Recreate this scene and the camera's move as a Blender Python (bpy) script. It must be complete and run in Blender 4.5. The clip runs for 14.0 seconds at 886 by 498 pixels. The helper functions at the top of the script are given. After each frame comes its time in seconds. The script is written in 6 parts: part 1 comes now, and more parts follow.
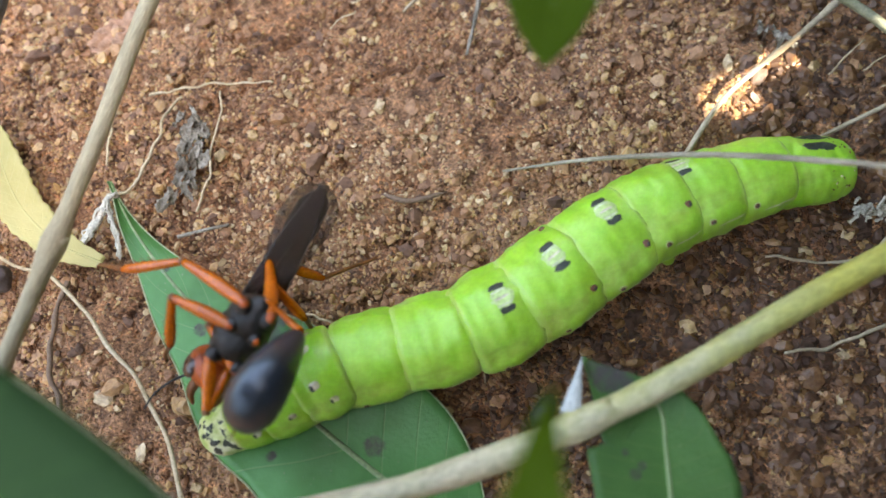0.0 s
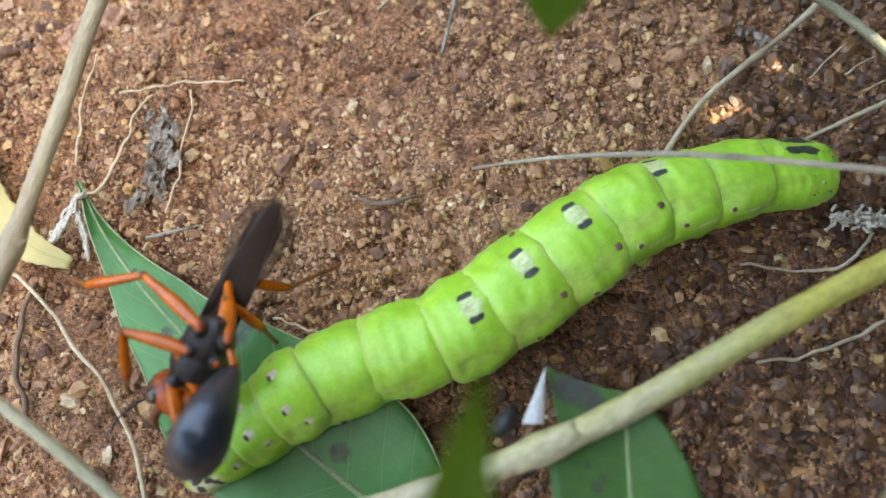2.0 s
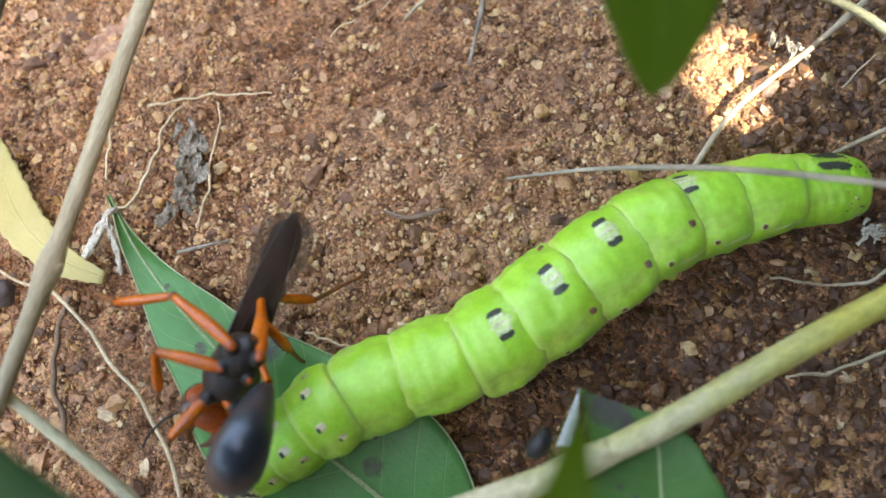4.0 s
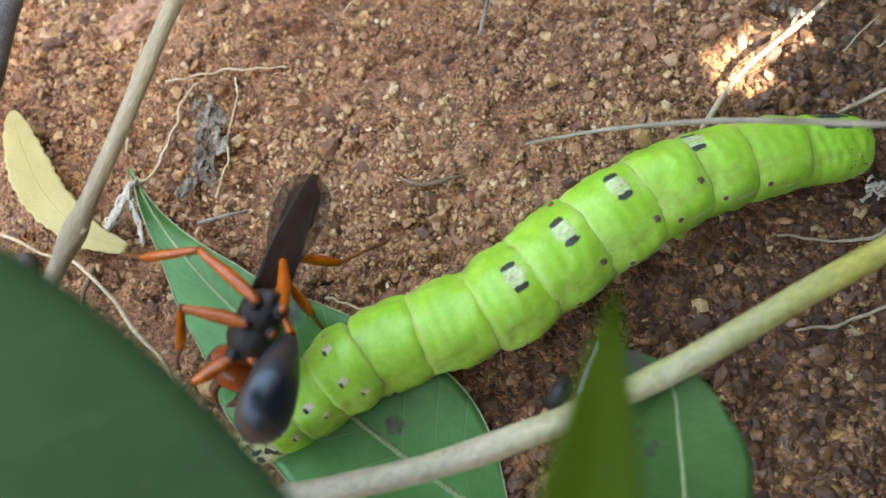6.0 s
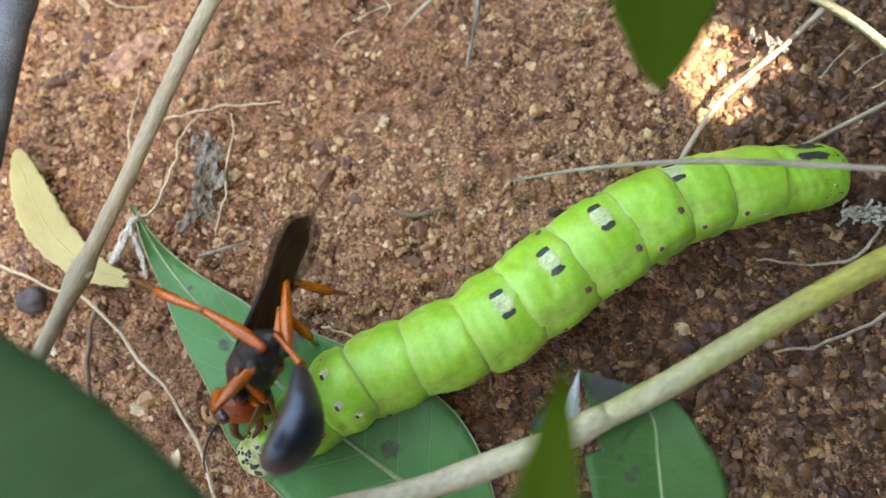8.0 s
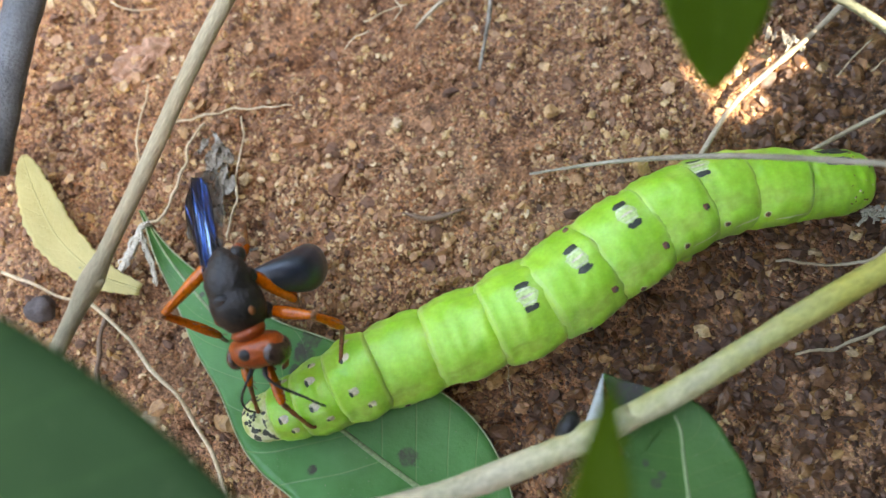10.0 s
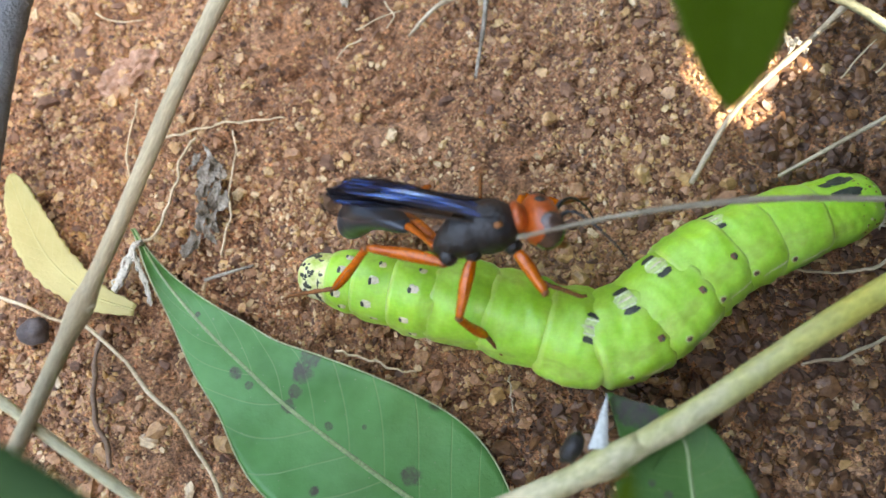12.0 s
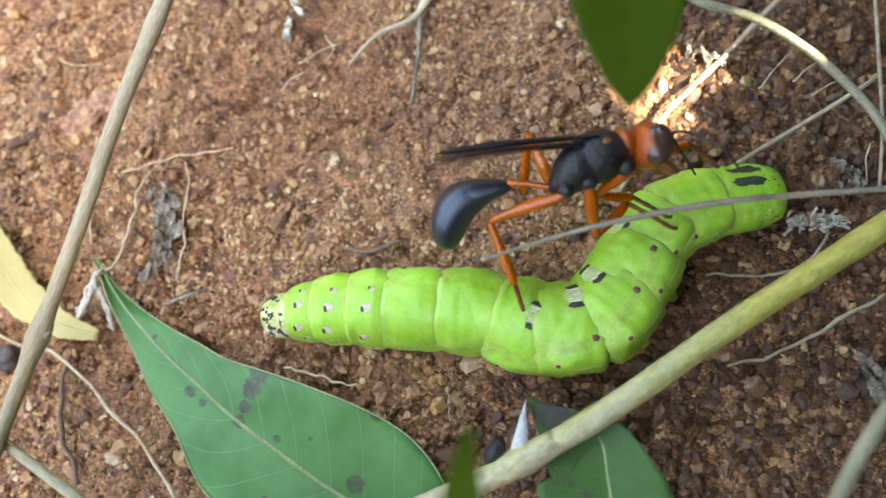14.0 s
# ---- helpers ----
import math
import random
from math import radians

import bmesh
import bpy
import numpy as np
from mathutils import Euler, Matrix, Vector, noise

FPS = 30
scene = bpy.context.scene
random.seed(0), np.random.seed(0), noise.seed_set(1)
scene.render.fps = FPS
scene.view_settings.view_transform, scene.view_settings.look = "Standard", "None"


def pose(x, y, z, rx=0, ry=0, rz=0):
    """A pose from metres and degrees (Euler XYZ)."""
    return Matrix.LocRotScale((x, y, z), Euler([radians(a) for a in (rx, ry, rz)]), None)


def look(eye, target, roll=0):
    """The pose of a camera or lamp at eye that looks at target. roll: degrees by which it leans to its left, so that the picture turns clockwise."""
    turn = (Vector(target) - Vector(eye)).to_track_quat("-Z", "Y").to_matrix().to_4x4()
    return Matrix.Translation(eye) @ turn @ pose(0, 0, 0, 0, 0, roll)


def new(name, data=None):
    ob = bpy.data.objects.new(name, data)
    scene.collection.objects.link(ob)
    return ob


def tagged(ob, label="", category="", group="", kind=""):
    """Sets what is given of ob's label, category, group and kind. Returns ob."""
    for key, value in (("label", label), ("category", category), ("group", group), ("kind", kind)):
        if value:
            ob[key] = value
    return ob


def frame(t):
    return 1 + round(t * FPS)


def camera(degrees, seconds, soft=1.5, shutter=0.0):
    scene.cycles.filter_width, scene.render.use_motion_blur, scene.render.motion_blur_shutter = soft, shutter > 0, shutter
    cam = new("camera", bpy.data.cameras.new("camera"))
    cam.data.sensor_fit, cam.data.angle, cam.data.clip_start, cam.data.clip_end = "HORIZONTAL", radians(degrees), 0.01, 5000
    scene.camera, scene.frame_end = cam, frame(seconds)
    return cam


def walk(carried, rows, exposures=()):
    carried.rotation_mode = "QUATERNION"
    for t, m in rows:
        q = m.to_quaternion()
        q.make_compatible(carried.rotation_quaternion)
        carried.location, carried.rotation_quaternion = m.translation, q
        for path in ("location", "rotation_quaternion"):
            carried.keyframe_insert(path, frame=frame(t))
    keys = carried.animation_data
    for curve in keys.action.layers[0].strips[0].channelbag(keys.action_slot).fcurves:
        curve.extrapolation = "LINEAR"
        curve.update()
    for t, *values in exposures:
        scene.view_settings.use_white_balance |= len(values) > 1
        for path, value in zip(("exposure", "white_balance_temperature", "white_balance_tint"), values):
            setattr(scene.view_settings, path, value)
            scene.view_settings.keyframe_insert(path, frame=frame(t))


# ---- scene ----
# The camera hangs some eight centimetres over the soil and looks down at it, held by hand.
cam = camera(62.0, 14.0)
PATH = [
    (0, 0.00056, 0.0038, 0.07451, 14.786, 1.875, -10.459),
    (0.5, 0.00268, 0.00489, 0.07488, 14.326, 2.145, -10.096),
    (1, 0.00177, 0.0061, 0.07395, 14.224, 1.959, -10.024),
    (1.5, -0.00012, 0.00419, 0.07293, 15.038, 1.564, -10.37),
    (2, 0.00432, 0.00525, 0.07399, 13.669, 2.079, -9.861),
    (2.5, -0.00058, 0.00196, 0.07322, 15.623, 1.319, -10.118),
    (2.7, 0.00105, 0.00381, 0.07501, 14.975, 1.569, -9.985),
    (4.8, 0.00323, 0.0101, 0.07532, 11.002, 2.979, -10.208),
    (5, 0.00253, 0.0094, 0.07511, 11.098, 2.93, -10.323),
    (5.5, 0.00308, 0.01049, 0.07634, 10.538, 3.028, -10.688),
    (6, 0.00033, 0.0055, 0.07627, 11.941, 2.79, -10.995),
    (6.5, 0.00194, 0.0069, 0.0792, 11.346, 3.111, -10.982),
    (7, 0.00248, 0.00671, 0.07934, 11.304, 3.286, -10.987),
    (7.5, 0.00348, 0.01038, 0.08008, 10.485, 3.505, -11.59),
    (8, 0.00296, 0.00889, 0.07997, 10.86, 3.484, -11.917),
    (8.2, 0.00131, 0.00765, 0.07954, 11.279, 3.146, -11.814),
    (10.5, 0.00032, 0.01015, 0.07877, 10.865, 3.13, -13.07),
    (11, -0.00079, 0.00929, 0.07839, 11.019, 2.99, -13.528),
    (11.5, 0.00074, 0.01281, 0.07838, 10.229, 3.187, -13.451),
    (12, 0.00139, 0.01333, 0.07826, 9.504, 3.159, -13.68),
    (12.5, 0.00291, 0.01034, 0.07749, 10.347, 3.707, -13.83),
    (13, 0.00488, 0.01225, 0.08008, 9.772, 4.002, -14.495),
    (13.5, 0.00958, 0.01386, 0.08128, 9.326, 4.951, -14.93),
    (14, 0.01065, 0.01037, 0.08151, 10.595, 5.464, -15.446),
]
walk(cam, [(t, pose(*row)) for t, *row in PATH], [(0, 3.9, 8800, 12), (11, 3.9, 8800, 12), (12, 3.97, 8800, 12), (14, 3.97, 8800, 12)])
# World, sun and exposure. Numbers below are millimetres unless they say otherwise; MM turns them into metres.
MM = 0.001
SUN_FROM = Vector((0.50, -0.34, 0.80)).normalized()
world = bpy.data.worlds.new("sky")
scene.world = world
world.use_nodes = True
wn = world.node_tree.nodes
sky = wn.new("ShaderNodeTexSky")
sky.sky_type, sky.sun_disc = "NISHITA", False
sky.sun_elevation = math.asin(SUN_FROM.z)
sky.sun_rotation = math.atan2(SUN_FROM.x, SUN_FROM.y)
sky.air_density, sky.dust_density = 1.0, 2.5
wn["Background"].inputs["Strength"].default_value = 0.15
world.node_tree.links.new(sky.outputs["Color"], wn["Background"].inputs["Color"])
sun = new("sun", bpy.data.lights.new("sun", "SUN"))
sun.data.energy, sun.data.angle, sun.data.color = 1.75, radians(0.7), (0.88, 0.95, 1.0)
sun.matrix_world = look(SUN_FROM * 3, (0, 0, 0))
cam.data.dof.use_dof = True
cam.data.dof.focus_distance = 0.0755
cam.data.dof.aperture_fstop = 16.0


# ---- materials ----
def material(name, rough=0.6, metal=0.0, spec=0.5):
    m = bpy.data.materials.new(name)
    m.use_nodes = True
    b = m.node_tree.nodes["Principled BSDF"]
    b.inputs["Roughness"].default_value = rough
    b.inputs["Metallic"].default_value = metal
    b.inputs["Specular IOR Level"].default_value = spec
    return m, m.node_tree.nodes, m.node_tree.links, b


def noise_at(nodes, links, scale, detail=4.0, rough=0.55, stretch=(1, 1, 1), coord="Object"):
    tc = nodes.new("ShaderNodeTexCoord")
    mp = nodes.new("ShaderNodeMapping")
    mp.inputs["Scale"].default_value = stretch
    n = nodes.new("ShaderNodeTexNoise")
    n.inputs["Scale"].default_value, n.inputs["Detail"].default_value, n.inputs["Roughness"].default_value = scale, detail, rough
    links.new(tc.outputs[coord], mp.inputs["Vector"])
    links.new(mp.outputs["Vector"], n.inputs["Vector"])
    return n


def ramp(nodes, links, source, stops):
    r = nodes.new("ShaderNodeValToRGB")
    e = r.color_ramp.elements
    while len(e) < len(stops):
        e.new(0.5)
    for k, (p, c) in zip(e, stops):
        k.position, k.color = p, (*c, 1)
    links.new(source, r.inputs["Fac"])
    return r


def mix(nodes, links, fac, a, b, blend="MIX"):
    n = nodes.new("ShaderNodeMix")
    n.data_type, n.blend_type = "RGBA", blend
    for value, socket in ((fac, n.inputs[0]), (a, n.inputs[6]), (b, n.inputs[7])):
        if isinstance(value, bpy.types.NodeSocket):
            links.new(value, socket)
        elif isinstance(value, tuple):
            socket.default_value = (*value, 1)
        else:
            socket.default_value = value
    return n.outputs[2]


def bump(nodes, links, bsdf, height, strength, distance):
    n = nodes.new("ShaderNodeBump")
    n.inputs["Strength"].default_value, n.inputs["Distance"].default_value = strength, distance
    links.new(height, n.inputs["Height"])
    links.new(n.outputs["Normal"], bsdf.inputs["Normal"])
    return n


def mottled(name, stops, scale, rough=0.6, relief=0.0001, fine=3500, spec=0.4, stretch=(1, 1, 1), coat=0.0, sss=0.0, island=0.0):
    """A two-scale mottled surface: broad patches through a colour ramp, fine speckle over it, fine relief."""
    m, n, l, b = material(name, rough, 0.0, spec)
    broad = noise_at(n, l, scale, 5.0, 0.6, stretch)
    speck = noise_at(n, l, fine, 3.0, 0.6, stretch)
    colour = ramp(n, l, broad.outputs["Fac"], stops).outputs["Color"]
    dark = ramp(n, l, speck.outputs["Fac"], [(0.3, (0.62, 0.62, 0.62)), (0.7, (1.25, 1.25, 1.25))]).outputs["Color"]
    colour = mix(n, l, 0.8, colour, dark, "MULTIPLY")
    if island:
        geo = n.new("ShaderNodeNewGeometry")
        tint = ramp(n, l, geo.outputs["Random Per Island"], [(0.0, (1 - island,) * 3), (1.0, (1 + island,) * 3)]).outputs["Color"]
        colour = mix(n, l, 1.0, colour, tint, "MULTIPLY")
    l.new(colour, b.inputs["Base Color"])
    r = n.new("ShaderNodeMapRange")
    r.inputs["To Min"].default_value, r.inputs["To Max"].default_value = rough * 0.8, min(1.0, rough * 1.2)
    l.new(speck.outputs["Fac"], r.inputs["Value"])
    l.new(r.outputs["Result"], b.inputs["Roughness"])
    if relief:
        bump(n, l, b, speck.outputs["Fac"], 0.6, relief)
    if coat:
        b.inputs["Coat Weight"].default_value, b.inputs["Coat Roughness"].default_value = coat, 0.12
    if sss:
        b.inputs["Subsurface Weight"].default_value = sss
        b.inputs["Subsurface Radius"].default_value = (0.5, 1.0, 0.2)
        b.inputs["Subsurface Scale"].default_value = 0.0012
    return m


def soil_material():
    m, n, l, b = material("soil", 0.85, 0.0, 0.35)
    broad = noise_at(n, l, 45, 5.0, 0.6)
    mid = noise_at(n, l, 420, 4.0, 0.6)
    fine = noise_at(n, l, 2600, 3.0, 0.65)
    base = ramp(n, l, broad.outputs["Fac"], [(0.3, (0.21, 0.092, 0.046)), (0.5, (0.345, 0.17, 0.09)), (0.7, (0.49, 0.28, 0.165))]).outputs["Color"]
    clods = ramp(n, l, mid.outputs["Fac"], [(0.3, (0.34, 0.32, 0.32)), (0.52, (1.0, 0.98, 0.95)), (0.75, (1.55, 1.42, 1.2))]).outputs["Color"]
    specks = ramp(n, l, fine.outputs["Fac"], [(0.32, (0.32, 0.3, 0.28)), (0.55, (1.05, 1.03, 1.0)), (0.74, (2.1, 1.95, 1.7))]).outputs["Color"]
    colour = mix(n, l, 1.0, mix(n, l, 1.0, base, clods, "MULTIPLY"), specks, "MULTIPLY")
    l.new(colour, b.inputs["Base Color"])
    add = n.new("ShaderNodeMath")
    add.operation = "MULTIPLY_ADD"
    add.inputs[1].default_value = 0.5
    l.new(fine.outputs["Fac"], add.inputs[0])
    l.new(mid.outputs["Fac"], add.inputs[2])
    bump(n, l, b, add.outputs["Value"], 1.0, 0.0012)
    return m


def grain_material(name, stops, rough, per_object=False):
    """Mineral grains, each of its own colour."""
    m, n, l, b = material(name, rough, 0.0, 0.5)
    if per_object:
        pick = n.new("ShaderNodeObjectInfo").outputs["Random"]
    else:
        pick = n.new("ShaderNodeNewGeometry").outputs["Random Per Island"]
    tint = ramp(n, l, pick, stops).outputs["Color"]
    speck = noise_at(n, l, 1500, 4.0, 0.65)
    shade = ramp(n, l, speck.outputs["Fac"], [(0.3, (0.55, 0.52, 0.5)), (0.65, (1.2, 1.18, 1.12))]).outputs["Color"]
    l.new(mix(n, l, 1.0, tint, shade, "MULTIPLY"), b.inputs["Base Color"])
    gloss = n.new("ShaderNodeMapRange")
    gloss.inputs["To Min"].default_value, gloss.inputs["To Max"].default_value = min(1.0, rough * 1.6), rough * 0.35
    l.new(pick, gloss.inputs["Value"])
    l.new(gloss.outputs["Result"], b.inputs["Roughness"])
    bump(n, l, b, speck.outputs["Fac"], 0.7, 0.0002)
    return m


def leaf_material(name, dark, light, rib, rough=0.42, spec=0.32, blotch=(0.05, 0.045, 0.04), blotch_at=0.7, glow=0.25, stains=()):
    """A leaf blade: its UV runs from rib (u=0) to edge (u=1) and from tip (v=0) to base (v=1)."""
    m, n, l, b = material(name, rough, 0.0, spec)
    uv = n.new("ShaderNodeUVMap")
    sep = n.new("ShaderNodeSeparateXYZ")
    l.new(uv.outputs["UV"], sep.inputs["Vector"])
    broad = noise_at(n, l, 85, 4.0, 0.6)
    fine = noise_at(n, l, 2200, 3.0, 0.6)
    base = ramp(n, l, broad.outputs["Fac"], [(0.3, dark), (0.7, light)]).outputs["Color"]
    # side veins: v - 0.28 u repeated
    slant = n.new("ShaderNodeMath")
    slant.operation = "MULTIPLY_ADD"
    slant.inputs[1].default_value = 0.16
    l.new(sep.outputs["X"], slant.inputs[0])
    l.new(sep.outputs["Y"], slant.inputs[2])
    many = n.new("ShaderNodeMath")
    many.operation = "MULTIPLY"
    many.inputs[1].default_value = 13.0
    l.new(slant.outputs["Value"], many.inputs[0])
    tri = n.new("ShaderNodeMath")
    tri.operation = "PINGPONG"
    tri.inputs[1].default_value = 0.5
    l.new(many.outputs["Value"], tri.inputs[0])
    vein = ramp(n, l, tri.outputs["Value"], [(0.0, (1, 1, 1)), (0.035, (0, 0, 0))])
    soft = n.new("ShaderNodeMath")
    soft.operation = "MULTIPLY"
    soft.inputs[1].default_value = 0.32
    l.new(vein.outputs["Color"], soft.inputs[0])
    colour = mix(n, l, soft.outputs["Value"], base, rib)
    stain = noise_at(n, l, 95, 3.0, 0.55)
    spots = ramp(n, l, stain.outputs["Fac"], [(blotch_at, (0, 0, 0)), (blotch_at + 0.035, (0.85, 0.85, 0.85))]).outputs["Color"]
    colour = mix(n, l, spots, colour, blotch)
    ragged = noise_at(n, l, 560, 8.0, 0.78)
    worn = ramp(n, l, noise_at(n, l, 900, 4.0, 0.7).outputs["Fac"], [(0.35, (0.45, 0.45, 0.45)), (0.6, (1, 1, 1))]).outputs["Color"]
    place = n.new("ShaderNodeTexCoord")
    for x, y, r in stains:
        away = n.new("ShaderNodeVectorMath")
        away.operation = "MULTIPLY_ADD"
        away.inputs[1].default_value = (1, 1, 0)
        away.inputs[2].default_value = (-x * MM, -y * MM, 0)
        l.new(place.outputs["Object"], away.inputs[0])
        far = n.new("ShaderNodeVectorMath")
        far.operation = "LENGTH"
        l.new(away.outputs["Vector"], far.inputs[0])
        near = n.new("ShaderNodeMath")
        near.operation = "MULTIPLY_ADD"
        near.inputs[1].default_value = -0.5 / (r * MM)
        l.new(far.outputs["Value"], near.inputs[0])
        l.new(ragged.outputs["Fac"], near.inputs[2])
        patch = ramp(n, l, near.outputs["Value"], [(0.0, (0, 0, 0)), (0.14, (0.9, 0.9, 0.9))]).outputs["Color"]
        colour = mix(n, l, mix(n, l, 1.0, patch, worn, "MULTIPLY"), colour, blotch)
    freckle = ramp(n, l, fine.outputs["Fac"], [(0.69, (0, 0, 0)), (0.73, (0.6, 0.6, 0.6))]).outputs["Color"]
    colour = mix(n, l, freckle, colour, (0.30, 0.33, 0.22))
    l.new(colour, b.inputs["Base Color"])
    high = n.new("ShaderNodeMath")
    high.operation = "MULTIPLY_ADD"
    high.inputs[1].default_value = -0.6
    l.new(vein.outputs["Color"], high.inputs[0])
    l.new(fine.outputs["Fac"], high.inputs[2])
    bump(n, l, b, high.outputs["Value"], 0.35, 0.00025)
    if glow:
        trans = n.new("ShaderNodeBsdfTranslucent")
        l.new(mix(n, l, 1.0, colour, (1.5, 1.7, 0.6), "MULTIPLY"), trans.inputs["Color"])
        both = n.new("ShaderNodeMixShader")
        both.inputs["Fac"].default_value = glow
        l.new(b.outputs["BSDF"], both.inputs[1])
        l.new(trans.outputs["BSDF"], both.inputs[2])
        l.new(both.outputs["Shader"], n["Material Output"].inputs["Surface"])
    return m


def skin_material():
    """Caterpillar skin: fresh green, fine rings across the body, paler freckles, a little light goes through."""
    m, n, l, b = material("caterpillar_skin", 0.35, 0.0, 0.5)
    broad = noise_at(n, l, 190, 4.0, 0.55)
    fine = noise_at(n, l, 2400, 3.0, 0.6)
    rings = noise_at(n, l, 270, 2.0, 0.5, (2.2, 0.4, 0.4))
    base = ramp(n, l, broad.outputs["Fac"], [(0.3, (0.235, 0.50, 0.034)), (0.48, (0.31, 0.59, 0.053)), (0.6, (0.37, 0.65, 0.085)), (0.78, (0.51, 0.72, 0.175))]).outputs["Color"]
    pale = ramp(n, l, fine.outputs["Fac"], [(0.35, (0.90, 0.92, 0.86)), (0.7, (1.06, 1.06, 1.12))]).outputs["Color"]
    olive = noise_at(n, l, 330, 3.0, 0.6, (0.6, 1, 1))
    worn = ramp(n, l, olive.outputs["Fac"], [(0.58, (0, 0, 0)), (0.72, (0.55, 0.55, 0.55))]).outputs["Color"]
    colour = mix(n, l, worn, mix(n, l, 1.0, base, pale, "MULTIPLY"), (0.22, 0.30, 0.03))
    # pale skin in the folds between the rings (u = 1 at the fold)
    uv = n.new("ShaderNodeUVMap")
    sep = n.new("ShaderNodeSeparateXYZ")
    l.new(uv.outputs["UV"], sep.inputs["Vector"])
    wobble = n.new("ShaderNodeMath")
    wobble.operation = "MULTIPLY_ADD"
    wobble.inputs[1].default_value = 0.16
    l.new(olive.outputs["Fac"], wobble.inputs[0])
    l.new(sep.outputs["X"], wobble.inputs[2])
    crease = ramp(n, l, wobble.outputs["Value"], [(0.97, (0, 0, 0)), (1.07, (0.22, 0.22, 0.22))]).outputs["Color"]
    colour = mix(n, l, crease, colour, (0.58, 0.66, 0.26))
    l.new(colour, b.inputs["Base Color"])
    both = n.new("ShaderNodeMath")
    both.operation = "MULTIPLY_ADD"
    both.inputs[1].default_value = 0.1
    l.new(fine.outputs["Fac"], both.inputs[0])
    l.new(rings.outputs["Fac"], both.inputs[2])
    bump(n, l, b, both.outputs["Value"], 0.3, 0.0003)
    b.inputs["Subsurface Weight"].default_value = 0.6
    b.inputs["Subsurface Radius"].default_value = (0.5, 1.0, 0.15)
    b.inputs["Subsurface Scale"].default_value = 0.0028
    return m


def face_material():
    """Caterpillar head: cream and pale green, closely speckled with black in the middle of the face."""
    m, n, l, b = material("speckled_face", 0.45, 0.0, 0.4)
    broad = noise_at(n, l, 420, 4.0, 0.6)
    speck = noise_at(n, l, 900, 2.0, 0.5)
    spread_out = noise_at(n, l, 260, 1.0, 0.4)
    base = ramp(n, l, broad.outputs["Fac"], [(0.35, (0.30, 0.42, 0.05)), (0.5, (0.60, 0.62, 0.26)), (0.65, (0.78, 0.74, 0.50))]).outputs["Color"]
    both = n.new("ShaderNodeMath")
    both.operation = "MULTIPLY_ADD"
    both.inputs[1].default_value = 0.8
    l.new(spread_out.outputs["Fac"], both.inputs[0])
    l.new(speck.outputs["Fac"], both.inputs[2])
    black = ramp(n, l, both.outputs["Value"], [(0.97, (0, 0, 0)), (1.0, (0.95, 0.95, 0.95))]).outputs["Color"]
    l.new(mix(n, l, black, base, (0.02, 0.022, 0.016)), b.inputs["Base Color"])
    bump(n, l, b, broad.outputs["Fac"], 0.6, 0.0004)
    return m


def stem_material():
    """Shrub stem: yellow-green young bark that turns to pale tan, peeling bark towards its foot."""
    m, n, l, b = material("yellow_green_stem", 0.55, 0.0, 0.4)
    tc = n.new("ShaderNodeTexCoord")
    sep = n.new("ShaderNodeSeparateXYZ")
    l.new(tc.outputs["Object"], sep.inputs["Vector"])
    broad = noise_at(n, l, 110, 4.0, 0.6, (0.6, 1, 1))
    fine = noise_at(n, l, 1600, 3.0, 0.6, (0.6, 1, 1))
    along_it = n.new("ShaderNodeMapRange")
    along_it.inputs["From Min"].default_value, along_it.inputs["From Max"].default_value = -0.03, 0.022
    l.new(sep.outputs["X"], along_it.inputs["Value"])
    patchy = n.new("ShaderNodeMath")
    patchy.operation = "MULTIPLY_ADD"
    patchy.inputs[1].default_value = 1.6
    l.new(broad.outputs["Fac"], patchy.inputs[0])
    l.new(along_it.outputs["Result"], patchy.inputs[2])
    young = ramp(n, l, patchy.outputs["Value"], [(0.37, (0.56, 0.49, 0.36)), (0.55, (0.52, 0.49, 0.31)), (0.68, (0.41, 0.41, 0.15)), (0.85, (0.46, 0.43, 0.10))])
    half = n.new("ShaderNodeMath")
    half.operation = "MULTIPLY"
    half.inputs[1].default_value = 0.5
    l.new(patchy.outputs["Value"], half.inputs[0])
    l.new(half.outputs["Value"], young.inputs["Fac"])
    speck = ramp(n, l, fine.outputs["Fac"], [(0.3, (0.72, 0.70, 0.66)), (0.7, (1.2, 1.18, 1.14))]).outputs["Color"]
    l.new(mix(n, l, 0.9, young.outputs["Color"], speck, "MULTIPLY"), b.inputs["Base Color"])
    bump(n, l, b, fine.outputs["Fac"], 0.6, 0.0003)
    return m


def wing_material():
    """Smoky, almost black membrane; its blue sheen is painted as streaks in the base colour."""
    m, n, l, b = material("wing_membrane", 0.27, 0.9, 0.5)
    f = noise_at(n, l, 520, 3.0, 0.55, (0.11, 6.5, 1))
    g = noise_at(n, l, 330, 3.0, 0.6, (0.5, 1.6, 1))
    add = n.new("ShaderNodeMath")
    add.operation = "MULTIPLY_ADD"
    add.inputs[1].default_value = 0.55
    l.new(g.outputs["Fac"], add.inputs[0])
    l.new(f.outputs["Fac"], add.inputs[2])
    # sheen streaks painted from black through blue to near white
    colour = ramp(n, l, add.outputs["Value"], [(0.81, (0.008, 0.008, 0.011)), (0.87, (0.015, 0.05, 0.20)), (0.94, (0.07, 0.25, 0.70)), (1.02, (0.60, 0.80, 1.0))]).outputs["Color"]
    l.new(colour, b.inputs["Base Color"])
    bump(n, l, b, f.outputs["Fac"], 0.8, 0.0004)
    b.inputs["Alpha"].default_value = 0.82
    return m


